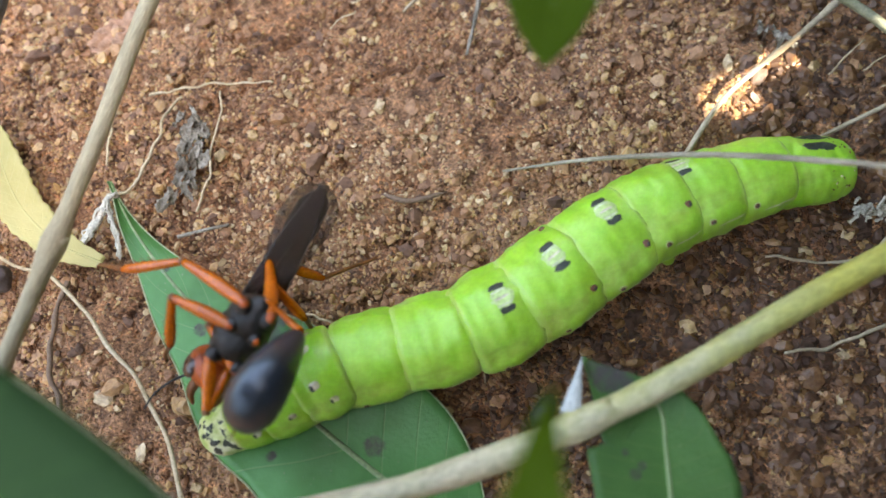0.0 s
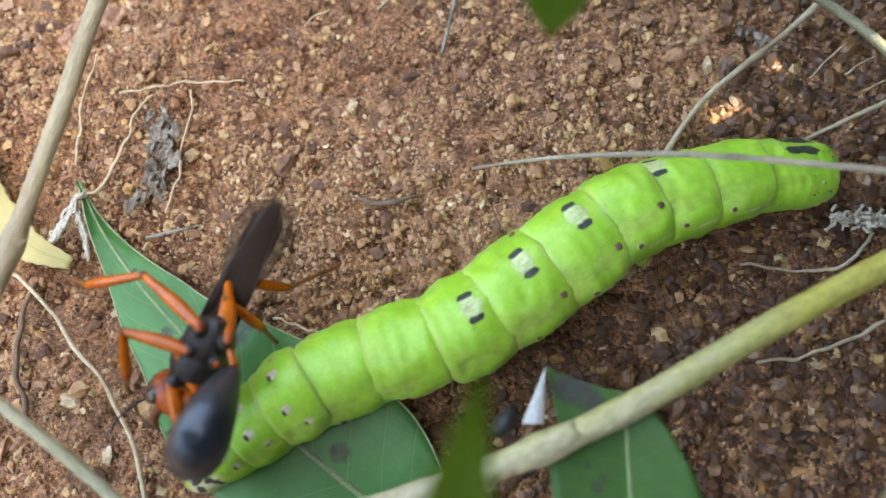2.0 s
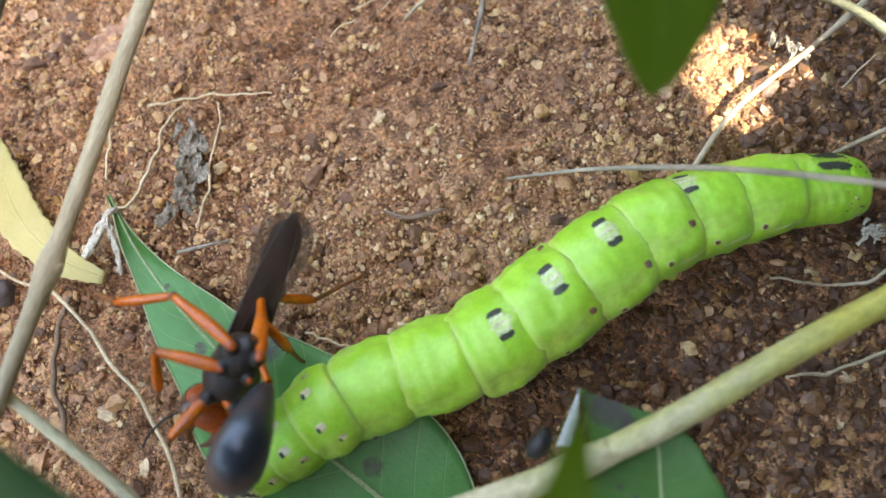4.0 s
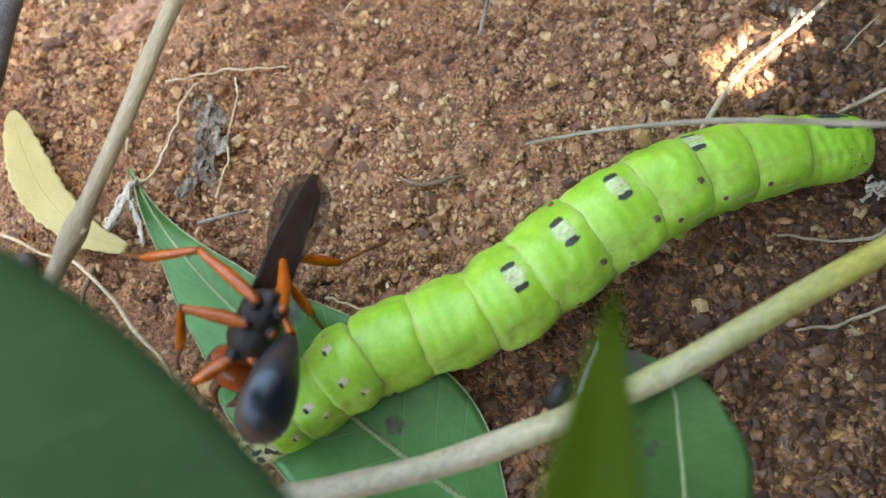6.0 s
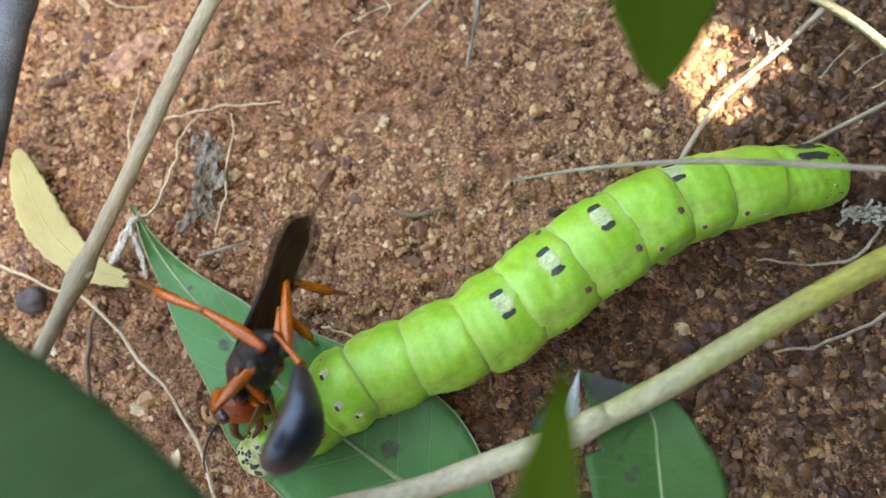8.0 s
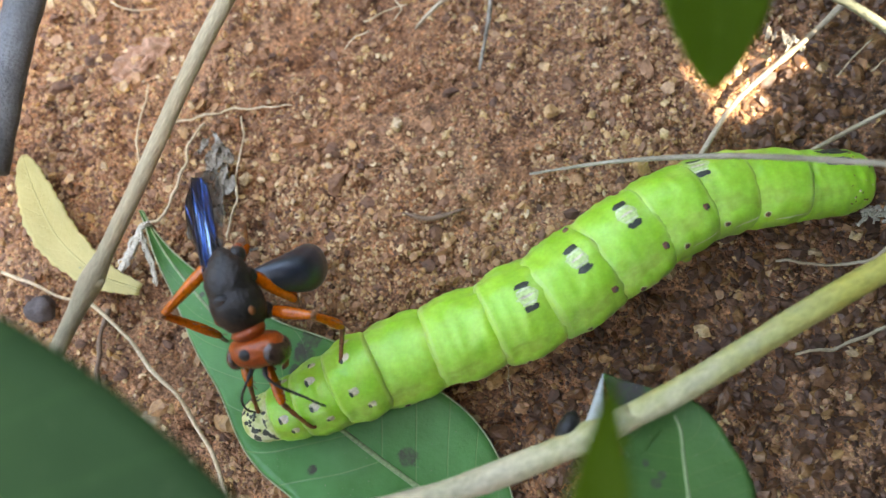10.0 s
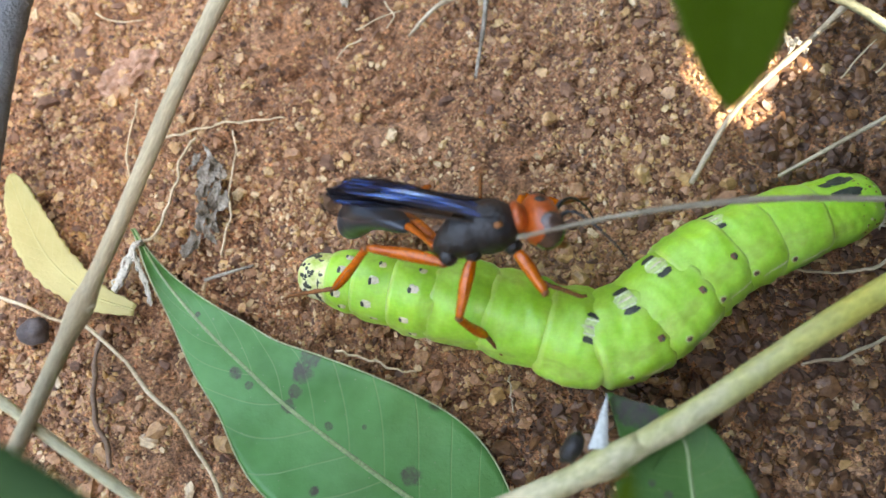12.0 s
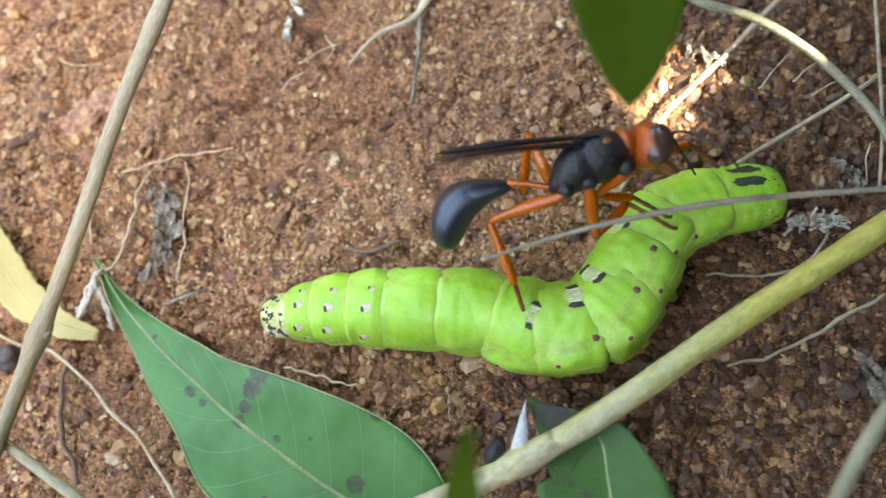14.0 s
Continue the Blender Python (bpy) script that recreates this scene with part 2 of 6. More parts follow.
# ---- the plan: places over the soil, and tracks of (seconds, x, y, z), in millimetres ----
NECK = [(0, -19.4, 14.9, 9.0), (1.5, -19.5, 13.5, 9.0), (2.5, -19.6, 12.9, 9.0), (5, -20.0, 14.3, 9.0), (5.5, -19.8, 14.0, 9.0), (6.5, -20.2, 13.5, 9.0), (7, -20.2, 13.7, 9.0), (7.5, -20.5, 14.1, 9.0), (8, -20.1, 13.8, 9.0), (8.2, -19.6, 15.4, 9.0), (9.2, -19.1, 17.7, 11.0), (10.3, -18.5, 20.1, 13.0), (10.5, -18.2, 20.0, 11.0), (11, -10.7, 20.7, 13.0), (11.5, -0.4, 20.6, 14.0), (11.8, 5.1, 22.1, 14.0), (12, 8.0, 25.4, 14.0), (12.5, 13.1, 23.4, 14.0), (13, 15.9, 24.8, 15.0), (13.5, 18.9, 27.7, 15.0), (14, 26.9, 28.4, 16.0)]
FACE = [(0, -22.3, 12.9, 6.0), (1.5, -22.0, 11.8, 6.0), (2.5, -22.4, 11.1, 6.0), (5, -23.0, 12.1, 6.0), (5.5, -22.7, 11.8, 6.0), (6.5, -23.0, 11.6, 6.0), (7, -23.1, 11.6, 6.0), (7.5, -23.3, 11.9, 6.0), (8, -21.6, 11.0, 6.0), (8.2, -22.1, 12.9, 6.0), (9.2, -20.2, 14.5, 9.0), (10.3, -18.0, 17.1, 12.0), (10.5, -14.5, 17.2, 11.0), (11, -7.4, 19.6, 12.0), (11.5, 3.0, 19.8, 13.0), (11.8, 7.9, 21.0, 13.0), (12, 11.7, 24.7, 13.0), (12.5, 16.0, 22.5, 13.0), (13, 19.3, 24.9, 14.0), (13.5, 22.3, 27.2, 14.0), (14, 30.6, 27.2, 15.0)]
WAIST = [(0, -14.3, 18.7, 13.0), (1.5, -14.3, 18.1, 13.0), (2.5, -15.2, 17.3, 13.0), (5, -15.3, 18.8, 13.0), (5.5, -15.3, 18.6, 13.0), (6.5, -15.6, 18.7, 13.0), (7, -15.4, 18.5, 13.0), (7.5, -16.6, 18.9, 13.0), (8, -15.7, 18.1, 13.0), (8.2, -15.2, 18.4, 13.0), (9.2, -18.1, 21.9, 15.0), (10.3, -20.1, 24.3, 14.0), (10.5, -22.7, 23.2, 12.0), (11, -16.6, 21.3, 13.0), (11.5, -5.9, 20.7, 14.0), (11.8, -0.4, 22.7, 14.0), (12, 2.4, 25.8, 14.0), (12.5, 7.0, 23.1, 15.0), (13, 9.5, 24.0, 15.0), (13.5, 13.6, 26.8, 15.0), (14, 20.6, 27.9, 16.0)]
STALK_END = [(0, -12.5, 16.4, 13.5), (1.5, -13.8, 14.9, 13.5), (2.5, -14.3, 13.1, 13.5), (5, -14.3, 15.5, 13.5), (5.5, -14.3, 15.3, 13.5), (6.5, -14.8, 14.7, 13.5), (7, -14.6, 15.5, 13.5), (7.5, -13.7, 15.8, 14.5), (8, -12.4, 13.8, 15.0), (8.2, -11.5, 13.7, 15.0), (9.2, -16.3, 22.1, 14.0), (10.3, -18.9, 25.7, 12.0), (10.5, -20.4, 24.8, 10.0), (11, -21.5, 21.0, 11.0), (11.5, -13.2, 20.7, 11.0), (11.8, -5.3, 23.5, 11.0), (12, -2.3, 28.1, 11.0), (12.5, 2.7, 25.8, 13.0), (13, 4.0, 26.2, 14.0), (13.5, 8.8, 27.2, 14.0), (14, 14.9, 28.8, 14.0)]
TAIL_TIP = [(0, -16.5, 9.1, 15.0), (1.5, -17.7, 6.9, 15.0), (2.5, -17.8, 5.4, 15.0), (5, -18.1, 7.1, 15.0), (5.5, -17.7, 7.1, 15.0), (6.5, -18.0, 6.9, 15.0), (7, -18.2, 6.9, 15.0), (7.5, -17.9, 6.9, 15.0), (8, -16.6, 5.2, 16.0), (8.2, -15.1, 5.2, 16.0), (9.2, -13.0, 20.9, 9.0), (10.3, -15.6, 27.5, 7.0), (10.5, -16.7, 24.7, 5.0), (11, -27.6, 21.4, 4.0), (11.5, -20.2, 20.6, 4.0), (11.8, -12.6, 24.8, 6.0), (12, -7.5, 30.5, 6.0), (12.5, -6.1, 26.9, 9.0), (13, -3.8, 25.8, 9.0), (13.5, -0.7, 26.4, 9.0), (14, 6.1, 25.1, 10.0)]
WING_TIP = [(0, -7.7, 29.0, 11.0), (1.5, -8.0, 28.3, 11.0), (2.5, -10.1, 27.7, 11.0), (5, -10.7, 29.5, 11.0), (5.5, -10.5, 29.1, 11.0), (6.5, -10.8, 28.8, 11.0), (7, -10.4, 28.8, 11.0), (7.5, -12.4, 29.9, 12.0), (8, -10.7, 28.3, 12.0), (8.2, -9.4, 28.6, 12.0), (9.2, -17.3, 30.8, 13.0), (10.3, -23.2, 31.8, 13.0), (10.5, -28.1, 28.6, 11.0), (11, -28.5, 23.6, 13.0), (11.5, -21.3, 23.4, 14.0), (11.8, -12.8, 26.4, 15.0), (12, -6.5, 31.6, 15.0), (12.5, -0.9, 29.7, 18.0), (13, 0.6, 27.6, 19.0), (13.5, 4.6, 28.7, 19.0), (14, 10.4, 31.6, 19.0)]
L_HIND_ANKLE = [(0, -26.8, 24.1, 11.5), (2.5, -26.8, 22.8, 11.5), (5, -27.8, 24.1, 11.5), (5.5, -27.1, 24.1, 11.5), (7, -27.8, 24.7, 11.5), (7.5, -27.9, 25.4, 11.5), (8, -26.7, 25.0, 11.0), (10.5, -18.0, 30.7, 4.0), (11, -21.6, 27.2, 5.0), (11.5, -9.8, 26.7, 5.0), (12, 0.5, 33.4, 3.0), (12.5, 5.8, 30.8, 3.0), (13, 7.7, 28.5, 4.0), (13.5, 11.7, 27.7, 4.0), (14, 16.9, 28.7, 8)]
L_HIND_FOOT = [(0, -37.3, 30.0, 1.0), (2.5, -36.1, 28.5, 1.0), (5, -37.7, 29.5, 1.0), (5.5, -36.8, 29.0, 1.0), (7, -37.6, 30.3, 1.0), (7.5, -38.3, 30.5, 1.0), (8, -39.4, 33.9, 1.0), (10.5, -16.2, 32.8, 1.0), (11, -24.4, 28.9, 1.0), (11.5, -12.5, 29.3, 1.0), (12, -3.1, 34.9, 1.0), (12.5, 2.2, 29.4, 1.0), (13, 5.0, 30.9, 1.0), (13.5, 9.1, 30.3, 1.0), (14, 16.5, 32.4, 1.0)]
L_MID_ANKLE = [(0, -23.4, 16.6, 11.0), (2.5, -24.0, 13.9, 11.0), (5, -24.7, 16.2, 11.0), (5.5, -25.0, 15.2, 11.0), (7, -25.0, 15.8, 11.0), (7.5, -25.3, 13.1, 10.0), (8, -22.9, 14.4, 8.0), (10.5, -14.8, 26.8, 4.0), (11, -13.8, 28.2, 4.0), (11.5, -5.9, 26.5, 4.0), (12, 5.4, 30.9, 3.0), (12.5, 9.5, 28.9, 3.0), (13, 15.1, 30.9, 3.0), (13.5, 18.5, 33.8, 3.0), (14, 27.0, 35.4, 3.0)]
L_MID_FOOT = [(0, -28.7, 16.2, 1.0), (2.5, -28.5, 12.4, 1.0), (5, -29.8, 14.6, 1.0), (5.5, -30.3, 12.9, 1.0), (7, -29.9, 13.7, 1.0), (7.5, -29.9, 10.1, 1.0), (8, -28.6, 10.8, 1.0), (10.5, -13.8, 29.0, 1.0), (11, -14.0, 30.8, 1.0), (11.5, -5.7, 28.9, 1.0), (12, 6.0, 33.2, 1.0), (12.5, 10.2, 31.2, 1.0), (13, 15.9, 33.2, 1.0), (13.5, 19.1, 35.9, 1.0), (14, 27.8, 37.3, 1.0)]
L_FRONT_ANKLE = [(0, -18.8, 13.9, 10.0), (2.5, -19.0, 12.3, 10.0), (5, -23.2, 13.7, 7.0), (5.5, -19.4, 13.1, 10.0), (7, -23.4, 14.1, 7.0), (7.5, -19.7, 13.0, 10.0), (8, -18.4, 12.1, 10.0), (10.5, -9.2, 20.3, 9.0), (11, -11.3, 25.7, 7.0), (11.5, -1.3, 24.9, 7.0), (12, 12.4, 27.3, 8.0), (12.5, 16.0, 22.3, 8.0), (13, 21.0, 24.3, 8.0), (13.5, 25.2, 27.3, 8.0), (14, 34.4, 28.5, 10.0)]
L_FRONT_FOOT = [(0, -18.9, 12.1, 8.0), (2.5, -18.9, 10.4, 8.0), (5, -22.0, 11.4, 6.0), (5.5, -19.5, 10.8, 8.0), (7, -22.3, 11.6, 6.0), (7.5, -19.9, 10.9, 8.0), (8, -20.5, 10.1, 8.0), (10.5, -9.4, 18.4, 9.0), (11, -9.3, 26.4, 4.0), (11.5, 1.6, 25.1, 5.0), (12, 15.6, 27.5, 6.0), (12.5, 18.7, 22.7, 6.0), (13, 23.8, 24.6, 6.0), (13.5, 28.0, 27.6, 6.0), (14, 35.6, 26.1, 9.0)]
R_HIND_ANKLE = [(0, -10.3, 21.6, 5.0), (2.5, -10.5, 21.0, 5.0), (5, -11.5, 22.3, 4.0), (5.5, -10.5, 21.7, 5.0), (7, -10.7, 21.9, 4.0), (7.5, -10.8, 22.4, 5.0), (8, -10.6, 22.0, 5.0), (10.5, -26.6, 20.4, 8.0), (11, -23.6, 12.2, 7.0), (11.5, -17.6, 16.5, 9.0), (12, -10.7, 24.5, 8.0), (12.5, -5.7, 23.8, 11.0), (13, -0.1, 21.8, 12.0), (13.5, 10.6, 20.1, 12.0), (14, 13.4, 19.7, 11)]
R_HIND_FOOT = [(0, -3.7, 24.0, 1.0), (2.5, -5.7, 23.5, 1.0), (5, -7.1, 24.3, 1.0), (5.5, -3.4, 24.3, 1.0), (7, -7.9, 23.6, 1.0), (7.5, -3.9, 24.5, 1.0), (8, -10.1, 22.2, 1.0), (10.5, -28.0, 20.4, 3.0), (11, -25.6, 9.2, 2.0), (11.5, -22.5, 14.3, 6.0), (12, -14.3, 25.1, 6.0), (12.5, -14.2, 24.6, 7.0), (13, -9.4, 17.2, 3.0), (13.5, 13.2, 11.4, 3.0), (14, 13.9, 10.7, 3)]
R_MID_ANKLE = [(0, -12.0, 17.3, 8.0), (5, -13.5, 16.8, 8.0), (7, -13.3, 16.5, 8.0), (8, -13.0, 17.4, 8.0), (10.5, -23.4, 11.6, 7.0), (11, -14.5, 11.2, 9.0), (11.5, -8.4, 12.2, 9.0), (12, 2.4, 16.6, 8.0), (12.5, 3.2, 16.8, 10.0), (13, 9.9, 16.7, 10.0), (13.5, 16.7, 19.3, 11.0), (14, 26.0, 24.2, 11.0)]
R_MID_FOOT = [(0, -11.9, 16.6, 4.0), (5, -13.5, 16.0, 4.0), (7, -13.5, 15.7, 4.0), (8, -13.5, 17.1, 4.0), (10.5, -24.0, 7.5, 2.0), (11, -11.6, 6.2, 3.0), (11.5, -7.4, 6.1, 3.0), (12, 3.2, 15.2, 6.0), (12.5, 3.0, 15.0, 9.0), (13, 10.2, 14.5, 8.0), (13.5, 18.9, 15.2, 10.0), (14, 29.5, 20.5, 11.0)]
R_FRONT_ANKLE = [(0, -18.8, 14.6, 9.0), (5, -19.9, 13.8, 9.0), (7, -20.1, 13.6, 9.0), (8, -17.7, 13.3, 10.0), (10.5, -18.0, 12.3, 9.0), (11, -13.5, 12.1, 9.0), (11.5, -2.0, 14.3, 10.0), (12, 8.6, 20.0, 10.0), (12.5, 12.5, 18.8, 11.0), (13, 15.1, 22.7, 11.0), (13.5, 18.7, 25.9, 11.0), (14, 26.7, 24.6, 11.0)]
R_FRONT_FOOT = [(0, -17.7, 13.5, 8.0), (5, -18.8, 12.6, 8.0), (7, -19.3, 12.1, 8.0), (8, -17.6, 10.6, 8.0), (10.5, -15.7, 9.9, 7.0), (11, -11.7, 10.0, 8.0), (11.5, 0.2, 11.2, 8.0), (12, 11.8, 17.9, 10.0), (12.5, 11.1, 13.5, 10.0), (13, 15.6, 22.0, 9.0), (13.5, 21.0, 25.3, 9.0), (14, 30.7, 20.7, 10.0)]
KNEES = {
    ("L", "hind"): [(0, -20.0, 23.6, 14.0), (2.5, -20.3, 21.6, 14.0), (5.5, -20.8, 23.1, 14.0), (7.5, -21.3, 23.2, 14.0), (8, -20.1, 21.2, 14.0), (10.5, -19.3, 28.3, 11.0), (11, -21.2, 26.4, 9.0), (11.5, -10.9, 25.8, 9.0), (12, -2.0, 31.2, 7.0), (12.5, 3.6, 28.5, 8.0), (13, 6.7, 29.1, 8.0), (13.5, 11.1, 27.2, 8.0), (14, 18.9, 31.8, 13)],
    ("L", "mid"): [(0, -21.1, 19.5, 14.0), (2.5, -22.0, 16.6, 14.0), (5.5, -22.6, 18.2, 14.0), (7.5, -23.5, 16.6, 14.0), (8, -21.4, 12.4, 13.0), (10.5, -13.9, 25.1, 9.0), (11, -13.2, 26.6, 8.0), (14, 25.1, 32.8, 8.0)],
    ("L", "front"): [(0, -20.8, 15.0, 13.0), (2.5, -20.7, 12.4, 13.0), (5.5, -21.2, 13.4, 13.0), (7.5, -21.5, 13.3, 13.0), (8, -21.5, 14.0, 13.0), (10.5, -12.2, 22.0, 14.0), (11, -10.8, 24.5, 11.0), (12, 10.7, 27.5, 9.0), (14, 31.8, 28.6, 12.0)],
    ("R", "hind"): [(0, -13.2, 22.6, 9.0), (2.5, -13.9, 21.2, 9.0), (5.5, -14.5, 22.6, 9.0), (7.5, -15.5, 23.0, 9.0), (8, -13.5, 23.2, 10.0), (10.5, -26.8, 22.9, 11.0), (11, -25.2, 16.4, 11.0), (11.5, -14.6, 20.9, 13.0), (12, -6.0, 26.1, 12.0), (12.5, 0.0, 27.6, 13.0), (13, 3.5, 27.3, 13.0), (13.5, 6.6, 25.7, 13.0), (14, 11.0, 26.1, 13.0)],
    ("R", "mid"): [(0, -12.5, 19.6, 9.0), (5.5, -13.9, 19.6, 9.0), (8, -13.9, 19.1, 10.0), (10.5, -24.2, 15.1, 11.0), (11, -15.4, 12.8, 13.0), (11.5, -8.1, 13.2, 13.0), (12, -0.2, 17.7, 12.0), (12.5, 2.0, 19.8, 15.0), (13, 9.9, 19.8, 16.0), (13.5, 13.9, 22.6, 16.0), (14, 21.7, 24.7, 16.0)],
    ("R", "front"): [(0, -18.8, 16.1, 13.0), (8, -18.6, 15.1, 13.0), (10.5, -17.7, 13.1, 11.0), (11, -12.9, 13.0, 13.0), (11.5, -2.5, 15.4, 14.0), (12, 7.9, 20.1, 13.0), (12.5, 12.2, 20.3, 15.0), (13, 14.3, 23.4, 15.0), (13.5, 17.6, 26.2, 15.0), (14, 25.3, 25.6, 15.0)],
}
SPINE_0 = (0, [(-22.5, 9.1), (-16.1, 11.0), (-9.8, 13.0), (-3.1, 13.5), (3.5, 14.3), (9.8, 16.5), (15.8, 19.3), (22.1, 21.7), (28.6, 23.1), (35.2, 23.8), (41.9, 23.3)])
SPINE_2 = (2, [(-21.3, 5.8), (-15.3, 8.9), (-9.3, 11.7), (-2.7, 13.1), (4.0, 14.1), (10.2, 16.6), (16.3, 19.6), (22.5, 22.3), (29.2, 23.5), (35.9, 24.1), (42.6, 23.4)])
SPINE_7 = (7, [(-21.6, 6.2), (-15.5, 9.1), (-9.6, 12.1), (-3.0, 13.3), (3.6, 14.7), (9.7, 17.5), (15.9, 20.3), (22.3, 22.4), (28.9, 23.6), (35.7, 23.8), (42.4, 23.3)])
SPINE_10_5 = (10.5, [(-22.2, 12.4), (-15.6, 13.0), (-9.1, 14.4), (-2.5, 15.4), (4.1, 16.4), (10.5, 18.0), (16.7, 20.6), (22.9, 22.8), (29.5, 23.9), (36.1, 23.1), (42.7, 22.2)])
SPINE_11_5 = (11.5, [(-21.5, 12.3), (-15.0, 12.8), (-8.5, 13.7), (-2.1, 14.8), (4.3, 16.0), (10.6, 17.5), (16.7, 20.1), (23.0, 21.4), (29.4, 22.9), (35.9, 22.7), (42.3, 21.4)])
SPINE_12 = (12, [(-13.4, 27.3), (-7.9, 24.8), (-2.5, 22.2), (3.0, 19.6), (8.1, 16.5), (13.3, 13.7), (19.1, 15.0), (24.5, 17.8), (30.3, 19.4), (36.2, 20.2), (42.2, 20.8)])
SPINE_12_5 = (12.5, [(-13.7, 26.6), (-7.9, 24.7), (-2.4, 22.3), (3.1, 19.7), (8.3, 16.7), (13.4, 13.3), (19.1, 14.3), (24.6, 17.0), (29.9, 19.7), (35.9, 20.7), (41.9, 21.7)])
SPINE_13 = (13, [(-13.3, 24.2), (-7.5, 22.9), (-1.8, 21.0), (3.9, 19.0), (9.2, 16.2), (14.1, 12.8), (19.8, 12.6), (24.7, 16.0), (29.3, 19.9), (34.9, 21.7), (40.9, 21.4)])
SPINE_13_5 = (13.5, [(-12.9, 23.9), (-7.0, 23.2), (-1.2, 22.0), (4.5, 20.6), (10.0, 18.2), (15.0, 15.2), (20.6, 14.7), (25.4, 18.1), (30.0, 21.8), (35.8, 22.8), (41.6, 21.7)])
SPINE_14 = (14, [(-12.4, 24.7), (-6.6, 23.6), (-0.8, 22.1), (4.8, 20.3), (10.4, 18.2), (15.4, 15.1), (21.1, 14.7), (25.7, 18.3), (30.1, 22.2), (35.9, 23.0), (41.8, 22.3)])
HANGING_TIP = [(0, 8.9, 23.6, 36.0), (0.5, 10.2, 24.6, 36.0), (1, 13.3, 27.7, 36.0), (1.5, 10.4, 24.4, 36.0), (2, 12.7, 25.7, 36.0), (2.5, 13.0, 27.5, 36.0), (2.7, 15.7, 23.6, 36.0), (4.8, 15.5, 24.6, 36.0), (5, 16.2, 24.4, 36.0), (5.5, 16.9, 25.3, 36.0), (6, 15.4, 28.4, 36.0), (6.5, 16.2, 26.6, 36.0), (7, 12.5, 25.7, 36.0), (7.5, 17.9, 23.6, 36.0), (8, 17.3, 24.7, 36.0), (8.2, 16.8, 23.8, 36.0), (10.5, 20.1, 24.7, 36.0), (11, 23.8, 25.2, 36.0), (11.5, 21.4, 23.4, 36.0), (12, 19.2, 24.6, 36.0), (12.5, 20.3, 25.7, 36.0), (13, 22.6, 23.3, 36.0), (13.5, 21.1, 23.6, 36.0), (14, 22.7, 25.2, 36.0)]
DARK_EDGE = [(0, -21.8, 10.9, 38.0), (0.5, -20.3, 10.5, 38.0), (1, -20.5, 10.8, 38.0), (1.5, -21.3, 8.9, 38.0), (2, -18.3, 4.7, 38.0), (2.3, -20.4, 3.5, 38.0), (2.5, -21.6, 11.3, 38.0), (2.7, -21.4, 10.3, 38.0), (4.8, -21.3, 11.5, 38.0), (5, -21.8, 10.9, 38.0), (5.5, -22.2, 11.8, 38.0), (6, -23.8, 18.1, 38.0), (6.5, -24.5, 18.7, 38.0), (7, -24.1, 20.0, 38.0), (7.5, -24.3, 16.8, 38.0), (8, -24.5, 17.4, 38.0), (8.2, -25.5, 16.6, 38.0), (10.3, -25.7, 19.6, 38.0), (10.5, -25.9, 18.9, 38.0), (11, -26.3, 19.8, 38.0), (11.5, -25.6, 18.7, 38.0), (12, -25.4, 15.4, 38.0), (12.5, -23.4, 15.7, 38.0), (13, -24.2, 13.4, 38.0), (13.5, -21.9, 12.2, 38.0), (14, -21.4, 8.5, 38.0)]
BLADE_TIP = [(0, 4.6, 5.6, 42.0), (0.5, 4.4, 6.7, 42.0), (1, 6.0, 5.6, 42.0), (1.5, 4.2, 3.9, 42.0), (2, 5.3, 7.6, 42.0), (2.3, 4.4, 6.7, 42.0), (2.5, 4.9, 5.8, 42.0), (2.7, 5.7, 6.4, 42.0), (4.8, 7.7, 9.2, 42.0), (5, 7.5, 8.6, 42.0), (5.5, 7.4, 8.3, 42.0), (6, 7.6, 9.5, 42.0), (6.5, 7.2, 9.7, 42.0), (7, 7.5, 8.6, 42.0), (7.5, 6.3, 7.5, 42.0), (8, 7.0, 9.4, 42.0), (8.2, 6.6, 8.9, 42.0), (10.5, 7.1, 9.3, 42.0), (11, 6.7, 9.0, 42.0), (11.5, 5.6, 7.8, 42.0), (12, 7.0, 7.9, 42.0), (12.5, 6.1, 7.1, 42.0), (13, 6.6, 8.4, 42.0), (13.5, 7.1, 9.2, 42.0), (14, 7.9, 9.4, 42.0)]
STEM_LEFT = [(0, -27.7, 36.5, 64.7), (2, -28.4, 36.9, 67.4), (6, -27.5, 36.4, 60.1), (7, -27.3, 36.2, 57.6), (8, -26.9, 36.0, 56.1), (10.5, -26.9, 36.0, 55.4), (11.5, -26.9, 36.0, 54.3), (12, -27.1, 36.1, 55.4), (13, -27.3, 36.2, 55.6), (13.5, -27.4, 36.3, 57.4), (14, -27.4, 36.3, 58.4)]
STEM_THICK = [(0, 22.3, 6.9, 18.4), (1, 22.3, 6.8, 18.4), (2.5, 22.3, 5.8, 18.7), (5, 22.3, 6.6, 18.2), (5.5, 22.3, 6.6, 17.6), (6.5, 22.3, 6.7, 18.4), (7, 22.3, 6.7, 18.8), (8, 22.3, 7.0, 17.6), (10.5, 22.3, 7.4, 17.9), (11, 22.3, 7.3, 18), (11.5, 22.3, 7.2, 17.9), (12, 22.3, 6.8, 18.7), (12.5, 22.3, 6.9, 18.6), (13, 22.3, 7.2, 17.8), (13.5, 22.3, 6.9, 18.4), (14, 22.3, 7.2, 18.2)]
